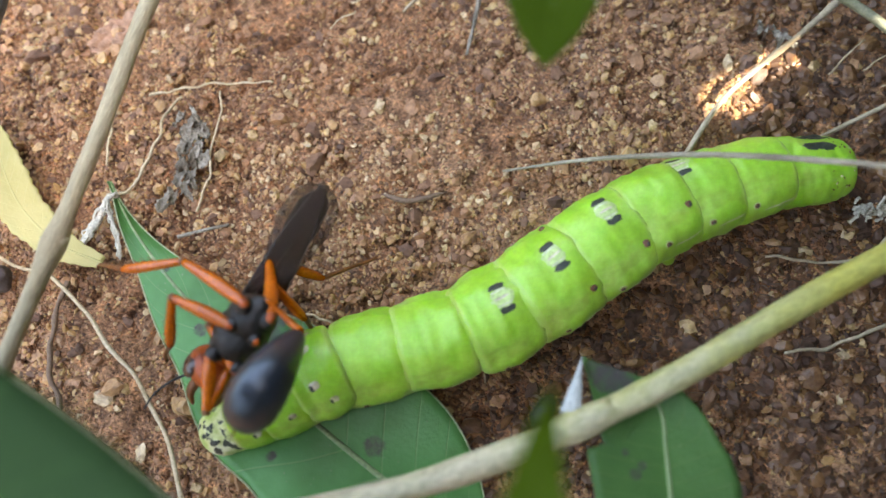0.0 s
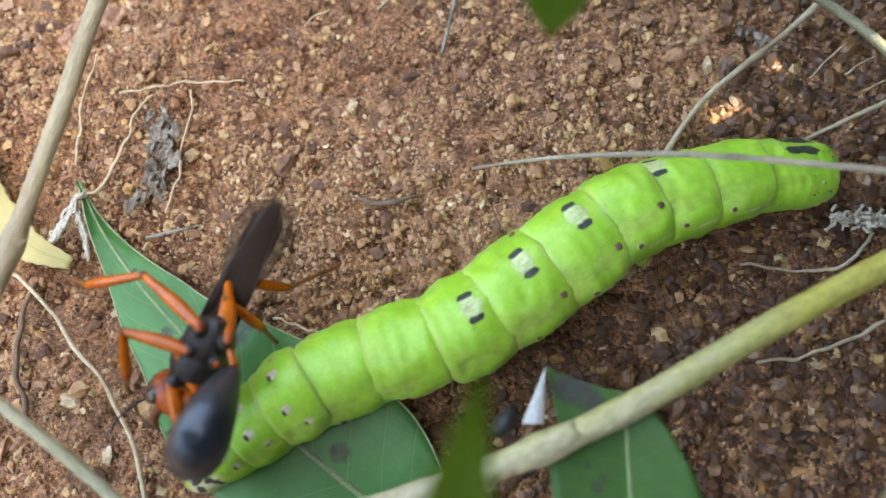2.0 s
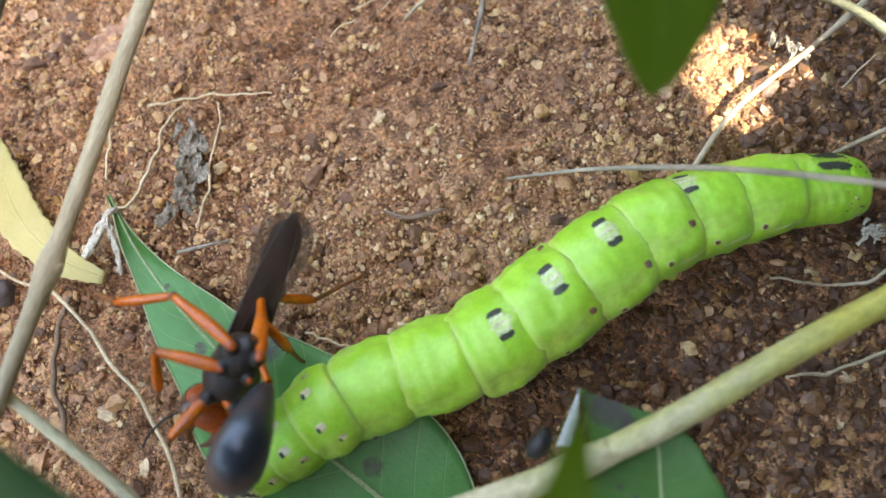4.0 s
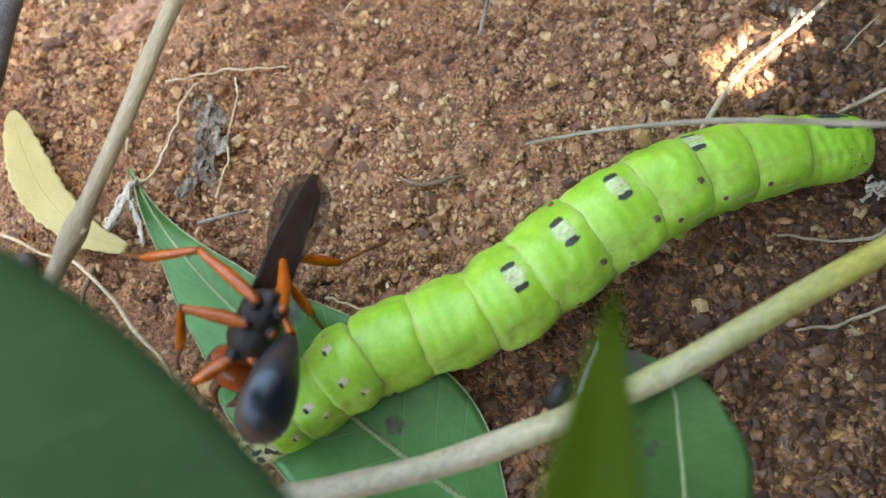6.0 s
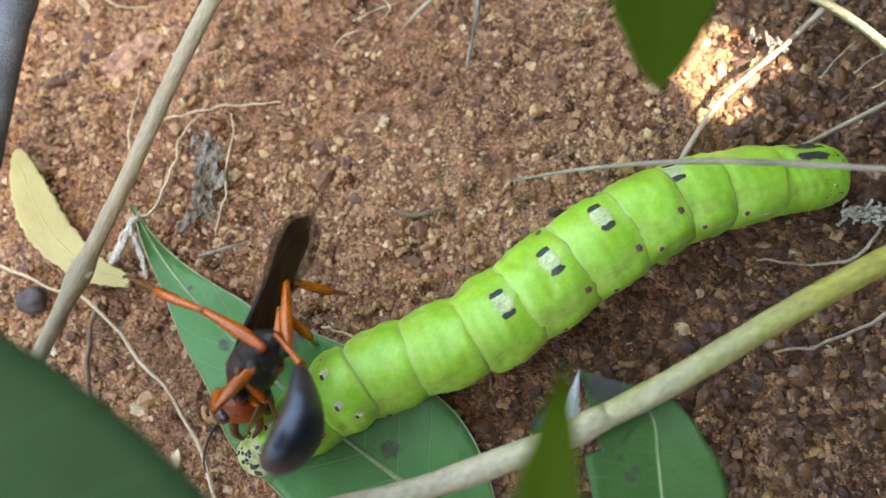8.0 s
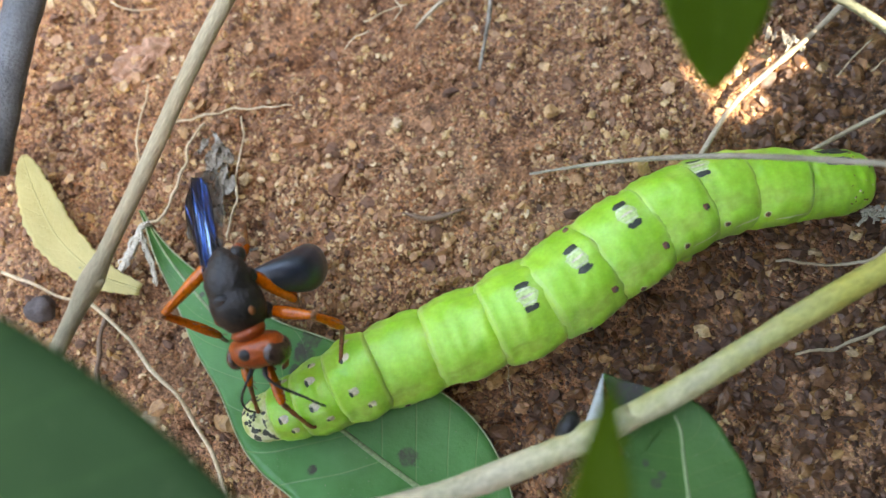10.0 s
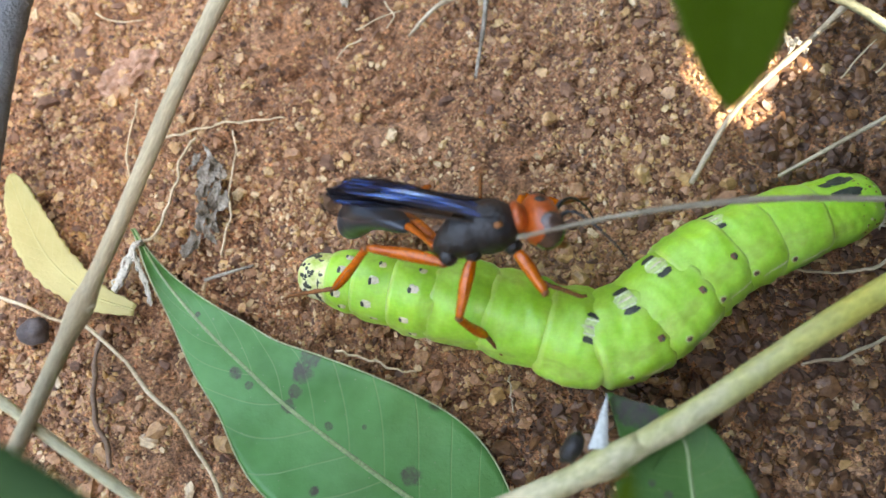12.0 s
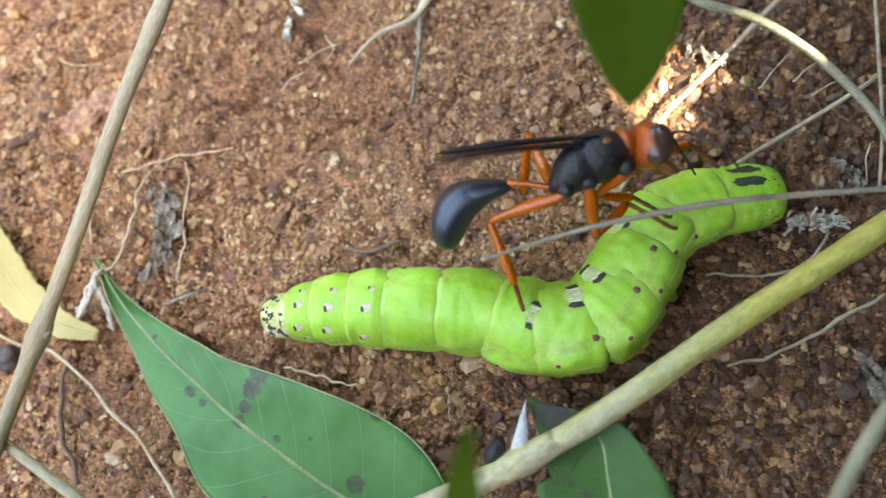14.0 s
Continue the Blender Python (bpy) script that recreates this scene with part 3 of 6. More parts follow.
STEM_LOW = [(0, -35.0, 14.4, -45.3), (2, -34.9, 14.6, -45.7), (11.5, -35.2, 14.3, -48.9), (12, -35.3, 14.1, -47.2), (13, -35.4, 14.1, -49.5), (13.5, -35.1, 14.3, -48.9), (14, -34.9, 14.5, -49.1)]
TWIG_TIP = [(0, 9.5, 30.5, 1.0), (2, 9.2, 31.2, 1.0), (6, 10.6, 31.4, 1.0), (7, 10.1, 31.3, 1.0), (8, 10.4, 30.6, 1.0), (10.5, 11.4, 31.6, 1.0), (11.5, 12.4, 30.1, 1.0), (12, 6.6, 23.2, 19.0), (13, 8.1, 20.7, 18.0), (13.5, 9.5, 22.4, 18.0), (14, 10.9, 21.6, 18.0)]
TWIG_BASE = [(0, 26.6, 24.9, 11.5), (2, 25.8, 25.8, 11.5), (6, 25.8, 26.5, 11.5), (7, 26.2, 26.3, 11.5), (8, 26.2, 25.9, 11.5), (10.5, 26.7, 26.5, 11.5), (11.5, 27.0, 25.6, 11.5), (12, 34.6, 21.7, 15.0), (13, 34.2, 21.2, 15.0), (13.5, 34.2, 21.5, 15.0), (14, 35.5, 21.4, 15.0)]
BIG_LEAF_RIB = [(-32.0, 37.4, 1.2), (-29.7, 31.4, 1.6), (-26.1, 25.0, 2.2), (-22.3, 19.5, 2.6), (-18.7, 14.5, 2.8), (-12.9, 7.7, 2.6), (-8.3, 2.5, 2.0), (-3.6, -2.4, 1.5), (1.0, -7.0, 1.0)]
RIGHT_LEAF_RIB = [(11.5, 9.0, 11.0), (14.1, 6.9, 11.0), (16.2, 5.0, 11.0), (16.9, 3.2, 11.0), (16.5, 0.5, 11.0), (15.9, -3.4, 11.0), (15.3, -6.5, 11.0)]
WHITE_FLAP = [(11.3, 9.1, 12.6), (8.5, 4.9, 12.0), (9.2, 4.6, 12.4), (10.2, 4.6, 12.2)]
BLACK_POD = [(7.2, 5.2, 11.5)]
YELLOW_RIB = [(-44.5, 46.9, 1.5), (-43.1, 41.8, 2.2), (-41.0, 36.0, 2.4), (-37.4, 31.2, 2.0), (-33.4, 28.6, 1.2)]
ROOT_1 = [(-26.9, 46.5, 1.0), (-23.8, 46.6, 1.0), (-21.1, 46.7, 1.0), (-17.8, 46.2, 1.0), (-13.3, 45.4, 1.0)]
ROOT_2 = [(-23.3, 45.6, 1.0), (-25.0, 44.0, 1.0), (-26.6, 41.0, 1.0), (-28.1, 38.0, 1.0), (-29.9, 35.8, 1.0), (-31.2, 35.5, 1.0)]
ROOT_3 = [(-19.0, 45.4, 1.0), (-19.4, 42.4, 1.0), (-20.8, 38.0, 1.0), (-21.7, 34.9, 1.0), (-22.7, 31.9, 1.0)]
ROOT_4 = [(-28.8, 51.8, 1.0), (-30.2, 48.3, 1.0), (-31.4, 43.7, 1.0), (-31.8, 39.0, 1.0)]
ROOT_5 = [(-48.1, 34.1, 1.0), (-44.5, 31.8, 1.0), (-41.9, 29.5, 1.0), (-38.5, 27.8, 1.0), (-35.3, 23.6, 1.0), (-32.9, 19.3, 1.0), (-30.4, 15.5, 1.0), (-28.8, 10.9, 1.0), (-27.7, 7.1, 1.0), (-26.7, 2.8, 1.0)]
ROOT_6 = [(-37.2, 27.3, 0.6), (-38.3, 24.4, 0.6), (-39.4, 20.3, 0.6), (-39.0, 16.8, 0.6), (-38.3, 13.2, 0.6)]
ROOT_7 = [(-13.2, 19.1, 1.0), (-10.9, 18.0, 1.0), (-8.2, 16.3, 1.0), (-5.4, 14.9, 1.0)]
ROOT_8 = [(33.4, 16.5, 1.0), (37.7, 14.9, 1.0), (42.2, 14.0, 1.0), (44.7, 15.0, 1.0), (47.2, 16.8, 1.0)]
ROOT_9 = [(32.4, 6.5, 1.0), (37.8, 6.5, 1.0), (45.4, 8.1, 1.0), (50.1, 9.2, 1.0)]
ROOT_10 = [(3.8, 12.4, 1.0), (3.4, 10.6, 2.0), (3.2, 9.1, 3.0)]
STRAW_1 = [(52.8, 44.2, 4.0), (49.2, 42.2, 3.5), (43.2, 38.7, 3.0), (38.1, 36.1, 2.4), (33.3, 33.1, 1.8), (27.5, 27.3, 1.0)]
STRAW_2 = [(55.8, 30.8, 5.0), (51.6, 29.6, 4.0), (44.4, 27.8, 3.0), (36.3, 25.7, 1.5)]
STRAW_3 = [(-25.4, 29.9, 1.0), (-22.7, 30.1, 1.0), (-19.9, 30.2, 1.0)]
TWIG_TOP_1 = [(13.8, 56.8, 1.5), (11.2, 54.6, 1.5), (7.1, 54.1, 1.5), (4.4, 52.7, 1.5), (2.3, 51.1, 1.5)]
TWIG_TOP_2 = [(13.1, 57.2, 1.2), (12.1, 54.5, 1.2), (10.8, 50.6, 1.2), (9.5, 47.4, 1.2), (8.3, 44.6, 1.2)]
TWIG_GREY = [(37.7, 46.0, 9.0), (40.2, 42.8, 9.0), (44.5, 39.7, 9.0), (48.1, 35.2, 9.0), (50.5, 30.6, 9.0), (52.1, 26.1, 9.0), (52.8, 20.7, 9.0)]
TWIG_UPRIGHT = [(61.4, 41.5, 2.0), (58.9, 33.9, 2.0), (56.4, 26.5, 2.0), (53.5, 19.9, 2.0)]
PALE_CHIP = [(-1.0, 63.0, 1.2), (-3.6, 56.5, 1.2)]
GREY_CURL = [(-23.0, 44.5, 1.0), (-22.4, 41.9, 1.0), (-22.4, 39.2, 1.0), (-24.1, 36.6, 1.0), (-25.4, 34.3, 1.0), (-25.8, 32.1, 1.0)]
WHITE_CURL = [(-31.1, 35.6, 1.6), (-31.9, 35.1, 2.2), (-33.1, 33.3, 1.8), (-34.1, 32.1, 1.8), (-35.2, 30.9, 1.5), (-36.3, 30.0, 1.0)]
WHITE_CURL_SIDE = [(-32.1, 35.2, 2.0), (-32.0, 33.2, 1.6), (-31.6, 31.3, 1.5), (-31.4, 29.4, 1.4), (-31.6, 28.6, 1.0)]
BLACK_PEBBLE = [(-44.8, 29.1, 1.0)]
TUFT = [(43.6, 19.1, 2.0), (46.3, 18.4, 2.0), (48.5, 17.8, 2.0)]
BRANCH_GREY = [(-33.9, 60.1, 14.0), (-36.5, 53.3, 14.0), (-38.9, 45.4, 14.0), (-40.3, 40.0, 14.0)]
LEFT_GREEN = [(-46.4, 49.2, 8.0), (-43.1, 43.3, 8.0)]
GREY_BIT = [(40.3, 41.1, 2.5), (40.8, 39.9, 2.5), (42.0, 38.8, 2.0)]
CORNER_LITTER = [(44.7, 4.5, 1.5), (46.3, 2.6, 1.5), (48.4, -0.3, 1.5), (47.3, -2.9, 1.5)]
FIBRE_SCRAP = [(50.1, 24.1, 1.2), (51.4, 22.4, 1.2), (52.6, 20.7, 1.2)]
CORNER_STEM = [(29.7, -6.9, 20.0), (32.4, -3.8, 20.0), (35.3, -1.1, 20.0), (38.4, 1.4, 20.0)]
CLOD = [(-29.9, 56.2, 0.3)]
SLIVER = [(-3.6, 30.4, 1.2), (-0.8, 29.0, 1.4), (3.3, 29.3, 1.2)]
FIBRES = [[(45.7, 34.3, 1.2), (48.6, 36.2, 1.2), (50.8, 37.5, 1.2)], [(49.4, 34.0, 1.2), (51.3, 34.8, 1.2), (53.3, 35.4, 1.2)], [(50.7, 31.9, 1.2), (53.0, 32.4, 1.2), (55.0, 32.6, 1.2)], [(54.6, 25.0, 1.2), (53.4, 23.1, 1.2), (52.6, 20.7, 1.2)], [(-3.3, 53.4, 1.0), (-0.5, 54.0, 1.0), (2.2, 54.3, 1.0)], [(0.6, 55.9, 1.0), (1.2, 53.9, 1.0), (0.2, 52.7, 1.0)], [(-2.9, 52.2, 1.0), (-4.8, 51.6, 1.0), (-6.0, 50.6, 1.0)], [(-31.9, 63.3, 1.0), (-29.4, 61.4, 1.0), (-26.6, 61.0, 1.0)]]
TIP_STAINS = [(-3.6, 4.6, 1.2), (-2.8, 3.8, 1.5), (-1.9, 3.0, 1.4), (-1.2, 2.2, 1.0), (-2.6, -4.3, 0.6), (-1.9, -3.8, 0.5), (-3.0, -2.5, 0.4)]
LEAF_STAINS = [(2.2, 3.1, 1.25), (1.0, 1.5, 0.8), (0.0, 0.3, 0.8), (3.5, 4.5, 1.25), (-4.8, 4.9, 0.8), (-3.6, 3.3, 0.5), (3.6, -2.6, 0.5), (10.5, -9.4, 1.1), (-3.0, 10.3, 0.4), (-7.7, 11.8, 0.3), (0.8, -8.5, 0.6), (-0.9, 8.1, 0.3), (7.1, -3.6, 0.3)]


# ---- the surfaces ----
SOIL = soil_material()
GRAIN_STOPS = [(0.0, (0.12, 0.062, 0.04)), (0.14, (0.21, 0.105, 0.06)), (0.3, (0.31, 0.15, 0.075)), (0.5, (0.40, 0.20, 0.10)), (0.68, (0.45, 0.25, 0.115)), (0.84, (0.52, 0.30, 0.12)), (0.94, (0.55, 0.37, 0.18)), (1.0, (0.58, 0.43, 0.27))]
GRAIN = grain_material("soil_grains", GRAIN_STOPS, 0.5)
# brown stones, their tone also lowered to stand in for shade at the right
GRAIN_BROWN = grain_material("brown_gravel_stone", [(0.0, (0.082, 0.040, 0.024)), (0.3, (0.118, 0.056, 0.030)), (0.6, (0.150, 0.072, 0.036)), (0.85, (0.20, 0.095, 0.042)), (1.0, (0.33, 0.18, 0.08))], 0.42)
# tan grains whose paleness also stands in for stronger light in the middle
GRAIN_TAN = grain_material("tan_grains", [(0.0, (0.30, 0.16, 0.08)), (0.35, (0.45, 0.26, 0.13)), (0.7, (0.58, 0.37, 0.19)), (1.0, (0.70, 0.52, 0.32))], 0.45)
PEBBLE = grain_material("pebble_stone", GRAIN_STOPS, 0.6, True)
DARK_STONE = mottled("dark_stone", [(0.3, (0.06, 0.045, 0.04)), (0.7, (0.13, 0.10, 0.09))], 300, 0.6)
SKIN = skin_material()
FACE_SKIN = face_material()
SKIN_PALE = mottled("pale_saddle", [(0.3, (0.40, 0.56, 0.16)), (0.7, (0.52, 0.65, 0.28))], 700, 0.5, 0.00005)
MARK_BLACK = mottled("black_mark", [(0.3, (0.018, 0.024, 0.018)), (0.7, (0.055, 0.065, 0.045))], 900, 0.5, 0.00005)
MARK_BROWN = mottled("brown_spiracle", [(0.3, (0.12, 0.045, 0.025)), (0.7, (0.22, 0.09, 0.05))], 900, 0.5, 0.00005)
LINE_PALE = mottled("pale_line", [(0.3, (0.55, 0.62, 0.34)), (0.7, (0.68, 0.72, 0.46))], 900, 0.5, 0.00005)
MARK_CREAM = mottled("cream_mark", [(0.3, (0.50, 0.42, 0.28)), (0.7, (0.70, 0.66, 0.46))], 900, 0.5, 0.00005)
ORANGE = mottled("orange_cuticle", [(0.3, (0.40, 0.070, 0.002)), (0.7, (0.58, 0.130, 0.005))], 420, 0.23, 0.00004, spec=0.55)
RUST = mottled("rust_cuticle", [(0.3, (0.25, 0.038, 0.006)), (0.7, (0.43, 0.080, 0.010))], 420, 0.38, 0.0001, coat=0.2)
TARSUS = mottled("dusky_tarsus", [(0.3, (0.10, 0.035, 0.012)), (0.7, (0.26, 0.09, 0.02))], 600, 0.5, 0.00005)
BLACK_CUTICLE = mottled("black_cuticle", [(0.3, (0.006, 0.006, 0.006)), (0.7, (0.021, 0.020, 0.020))], 600, 0.45, 0.0003, 2300, spec=0.45)
BLUE_BLACK = mottled("blue_black_cuticle", [(0.3, (0.010, 0.013, 0.019)), (0.7, (0.024, 0.029, 0.040))], 300, 0.34, 0.00005, spec=0.9)
BLUE_BLACK.node_tree.nodes["Principled BSDF"].inputs["Specular Tint"].default_value = (0.75, 0.88, 1.0, 1)
EYE_DARK = mottled("dark_eye", [(0.3, (0.035, 0.02, 0.014)), (0.7, (0.09, 0.05, 0.035))], 900, 0.2, 0.00002, coat=0.5)
WING = wing_material()
WING_UNDER = mottled("smoky_wing_underside", [(0.3, (0.012, 0.007, 0.004)), (0.7, (0.034, 0.018, 0.009))], 300, 0.45, 0.00003, spec=0.2, stretch=(0.3, 2, 1))
WING_UNDER.node_tree.nodes["Principled BSDF"].inputs["Alpha"].default_value = 0.93
WING_REAR = mottled("brown_rear_wing", [(0.3, (0.022, 0.012, 0.006)), (0.7, (0.05, 0.027, 0.012))], 300, 0.4, 0.00003, spec=0.25, stretch=(0.3, 2, 1))
WING_REAR.node_tree.nodes["Principled BSDF"].inputs["Alpha"].default_value = 0.4
VEIN = mottled("wing_vein", [(0.3, (0.008, 0.006, 0.006)), (0.7, (0.03, 0.02, 0.016))], 800, 0.4, 0.00002)
LEAF_GREEN = leaf_material("green_leaf", (0.045, 0.185, 0.032), (0.13, 0.37, 0.12), (0.34, 0.44, 0.20), 0.33, 0.5, blotch=(0.085, 0.062, 0.055), blotch_at=0.71, stains=LEAF_STAINS)
LEAF_DEEP = leaf_material("deep_green_leaf", (0.045, 0.13, 0.03), (0.085, 0.21, 0.055), (0.20, 0.30, 0.09), 0.42, blotch=(0.085, 0.072, 0.072), blotch_at=0.7, stains=TIP_STAINS)
LEAF_BRIGHT = leaf_material("bright_green_leaf", (0.055, 0.10, 0.003), (0.080, 0.135, 0.006), (0.10, 0.17, 0.012), 0.55, 0.12, blotch_at=0.9, glow=0.5)
# for the unseen crown: kept dark so that little light passes through
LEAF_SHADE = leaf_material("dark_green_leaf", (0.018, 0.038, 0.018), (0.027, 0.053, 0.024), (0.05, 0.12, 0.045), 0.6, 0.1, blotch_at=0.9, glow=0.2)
LEAF_NEAR = leaf_material("near_dark_green_leaf", (0.017, 0.043, 0.014), (0.025, 0.060, 0.020), (0.04, 0.10, 0.03), 0.65, 0.06, blotch_at=0.9, glow=0.2)
LEAF_YELLOW = leaf_material("yellowed_leaf", (0.46, 0.38, 0.14), (0.62, 0.53, 0.24), (0.66, 0.62, 0.30), 0.6, 0.3, (0.25, 0.20, 0.08), 0.72, 0.2)
RIB = mottled("leaf_rib", [(0.3, (0.20, 0.30, 0.12)), (0.7, (0.33, 0.42, 0.19))], 500, 0.5, 0.00005)
RIB_EDGE = mottled("leaf_margin", [(0.3, (0.30, 0.36, 0.18)), (0.7, (0.45, 0.48, 0.28))], 500, 0.55, 0.00005)
LEAF_WHITE = mottled("pale_leaf_underside", [(0.3, (0.40, 0.43, 0.40)), (0.7, (0.56, 0.58, 0.55))], 300, 0.7, 0.0001)
STEM_BROWN = mottled("grey_brown_stem", [(0.3, (0.29, 0.235, 0.14)), (0.7, (0.49, 0.42, 0.28))], 130, 0.65, 0.00025, stretch=(0.25, 2, 2))
STEM_YELLOW = stem_material()
STEM_OLIVE = mottled("straw_green_stem", [(0.3, (0.36, 0.33, 0.19)), (0.7, (0.54, 0.49, 0.31))], 140, 0.55, 0.0002, stretch=(0.3, 2, 2))
DRY_STRAW = mottled("dry_straw", [(0.3, (0.34, 0.25, 0.15)), (0.7, (0.62, 0.51, 0.36))], 220, 0.7, 0.0002, stretch=(0.6, 2, 2))
ROOT_TAN = mottled("tan_rootlet", [(0.3, (0.46, 0.33, 0.18)), (0.7, (0.70, 0.56, 0.37))], 260, 0.7, 0.0002)
ROOT_DARK = mottled("dark_rootlet", [(0.3, (0.15, 0.09, 0.055)), (0.7, (0.28, 0.18, 0.12))], 260, 0.75, 0.0002)
SCRUB_SCREEN = mottled("scrub_screen_green", [(0.3, (0.02, 0.045, 0.012)), (0.7, (0.06, 0.12, 0.03))], 18, 0.7, 0.01, 120)
PINK_CLOD = mottled("pale_pink_clod", [(0.3, (0.36, 0.19, 0.115)), (0.7, (0.56, 0.34, 0.23))], 320, 0.85, 0.0008, 1800)
STEM_GREY = mottled("grey_green_stem", [(0.3, (0.20, 0.19, 0.11)), (0.7, (0.36, 0.34, 0.22))], 140, 0.6, 0.0003)
DEAD_GREY = mottled("grey_dead_leaf", [(0.3, (0.11, 0.085, 0.06)), (0.5, (0.28, 0.235, 0.18)), (0.7, (0.48, 0.43, 0.35))], 420, 0.85, 0.0006)
DEAD_TWIG = mottled("grey_dead_twig", [(0.3, (0.21, 0.175, 0.12)), (0.7, (0.45, 0.39, 0.29))], 300, 0.75, 0.0003, stretch=(0.6, 2, 2))
DEAD_WHITE = mottled("bleached_dry_matter", [(0.3, (0.44, 0.38, 0.27)), (0.7, (0.78, 0.72, 0.60))], 300, 0.7, 0.0003)
BARK_GREY = mottled("blue_grey_bark", [(0.3, (0.05, 0.058, 0.063)), (0.7, (0.135, 0.15, 0.16))], 160, 0.6, 0.0004)


# ---- building helpers ----
def part(name, bm, mat, parent=None, label="", smooth=True):
    """Links a bmesh, built in millimetres, as one mesh object."""
    bmesh.ops.scale(bm, vec=(MM, MM, MM), verts=bm.verts)
    bmesh.ops.recalc_face_normals(bm, faces=bm.faces)
    me = bpy.data.meshes.new(name)
    bm.to_mesh(me)
    bm.free()
    for p in me.polygons:
        p.use_smooth = smooth
    me.materials.append(mat)
    ob = new(name, me)
    ob.parent = parent
    if label:
        tagged(ob, label)
    return ob


def smooth_line(points, count):
    """A Catmull-Rom curve through points, count points on it at even steps of its length."""
    p = [Vector(q) for q in points]
    p = [p[0] * 2 - p[1]] + p + [p[-1] * 2 - p[-2]]
    fine = []
    for i in range(1, len(p) - 2):
        for k in range(12):
            t = k / 12
            fine.append(0.5 * (2 * p[i] + (p[i + 1] - p[i - 1]) * t + (2 * p[i - 1] - 5 * p[i] + 4 * p[i + 1] - p[i + 2]) * t * t + (3 * p[i] - p[i - 1] - 3 * p[i + 1] + p[i + 2]) * t ** 3))
    fine.append(p[-2])
    run = [0.0]
    for a, b in zip(fine, fine[1:]):
        run.append(run[-1] + (b - a).length)
    want = np.linspace(0, run[-1], count)
    xyz = [np.interp(want, run, [q[k] for q in fine]) for k in range(3)]
    return [Vector(q) for q in zip(*xyz)]


def tube(bm, line, radii, sides=8, flat=1.0, rough=0.0):
    """A round rod along line; radii at its points; closed ends."""
    rings = []
    side = None
    for i, c in enumerate(line):
        d = (line[min(i + 1, len(line) - 1)] - line[max(i - 1, 0)]).normalized()
        if side is None:
            side = d.cross(Vector((0, 0, 1)))
            side = side.normalized() if side.length > 0.05 else Vector((0, 1, 0))
        side = (side - d * side.dot(d)).normalized()
        other = d.cross(side)
        r = radii[i]
        ring = []
        for k in range(sides):
            a = 2 * math.pi * k / sides
            w = r * (1 + (random.uniform(-rough, rough) if rough else 0))
            ring.append(bm.verts.new(c + side * math.cos(a) * w + other * math.sin(a) * w * flat))
        rings.append(ring)
    for a, b in zip(rings, rings[1:]):
        for k in range(sides):
            bm.faces.new((a[k], a[(k + 1) % sides], b[(k + 1) % sides], b[k]))
    bm.faces.new(rings[0])
    bm.faces.new(rings[-1])
    return bm


def loft(bm, stations, sides=20):
    """A closed body along x: stations of (x, half width, half height, y, z)."""
    rings = []
    for x, w, h, y, z in stations:
        rings.append([bm.verts.new((x, y + w * math.cos(2 * math.pi * k / sides), z + h * math.sin(2 * math.pi * k / sides))) for k in range(sides)])
    for a, b in zip(rings, rings[1:]):
        for k in range(sides):
            bm.faces.new((a[k], a[(k + 1) % sides], b[(k + 1) % sides], b[k]))
    bm.faces.new(rings[0])
    bm.faces.new(rings[-1])
    return bm


def rounded(bm, centre, size, seg=14, turn=None):
    """An ellipsoid of half sizes size."""
    m = Matrix.Translation(centre) @ (turn or Matrix.Identity(4)) @ Matrix.Diagonal((*size, 1))
    bmesh.ops.create_uvsphere(bm, u_segments=seg, v_segments=max(6, seg * 2 // 3), radius=1, matrix=m)
    return bm


def empty(name, place, label, category, group="", kind=""):
    ob = new(name)
    ob.location = Vector(place) * MM
    ob.empty_display_size = 0.002
    return tagged(ob, label, category, group, kind)


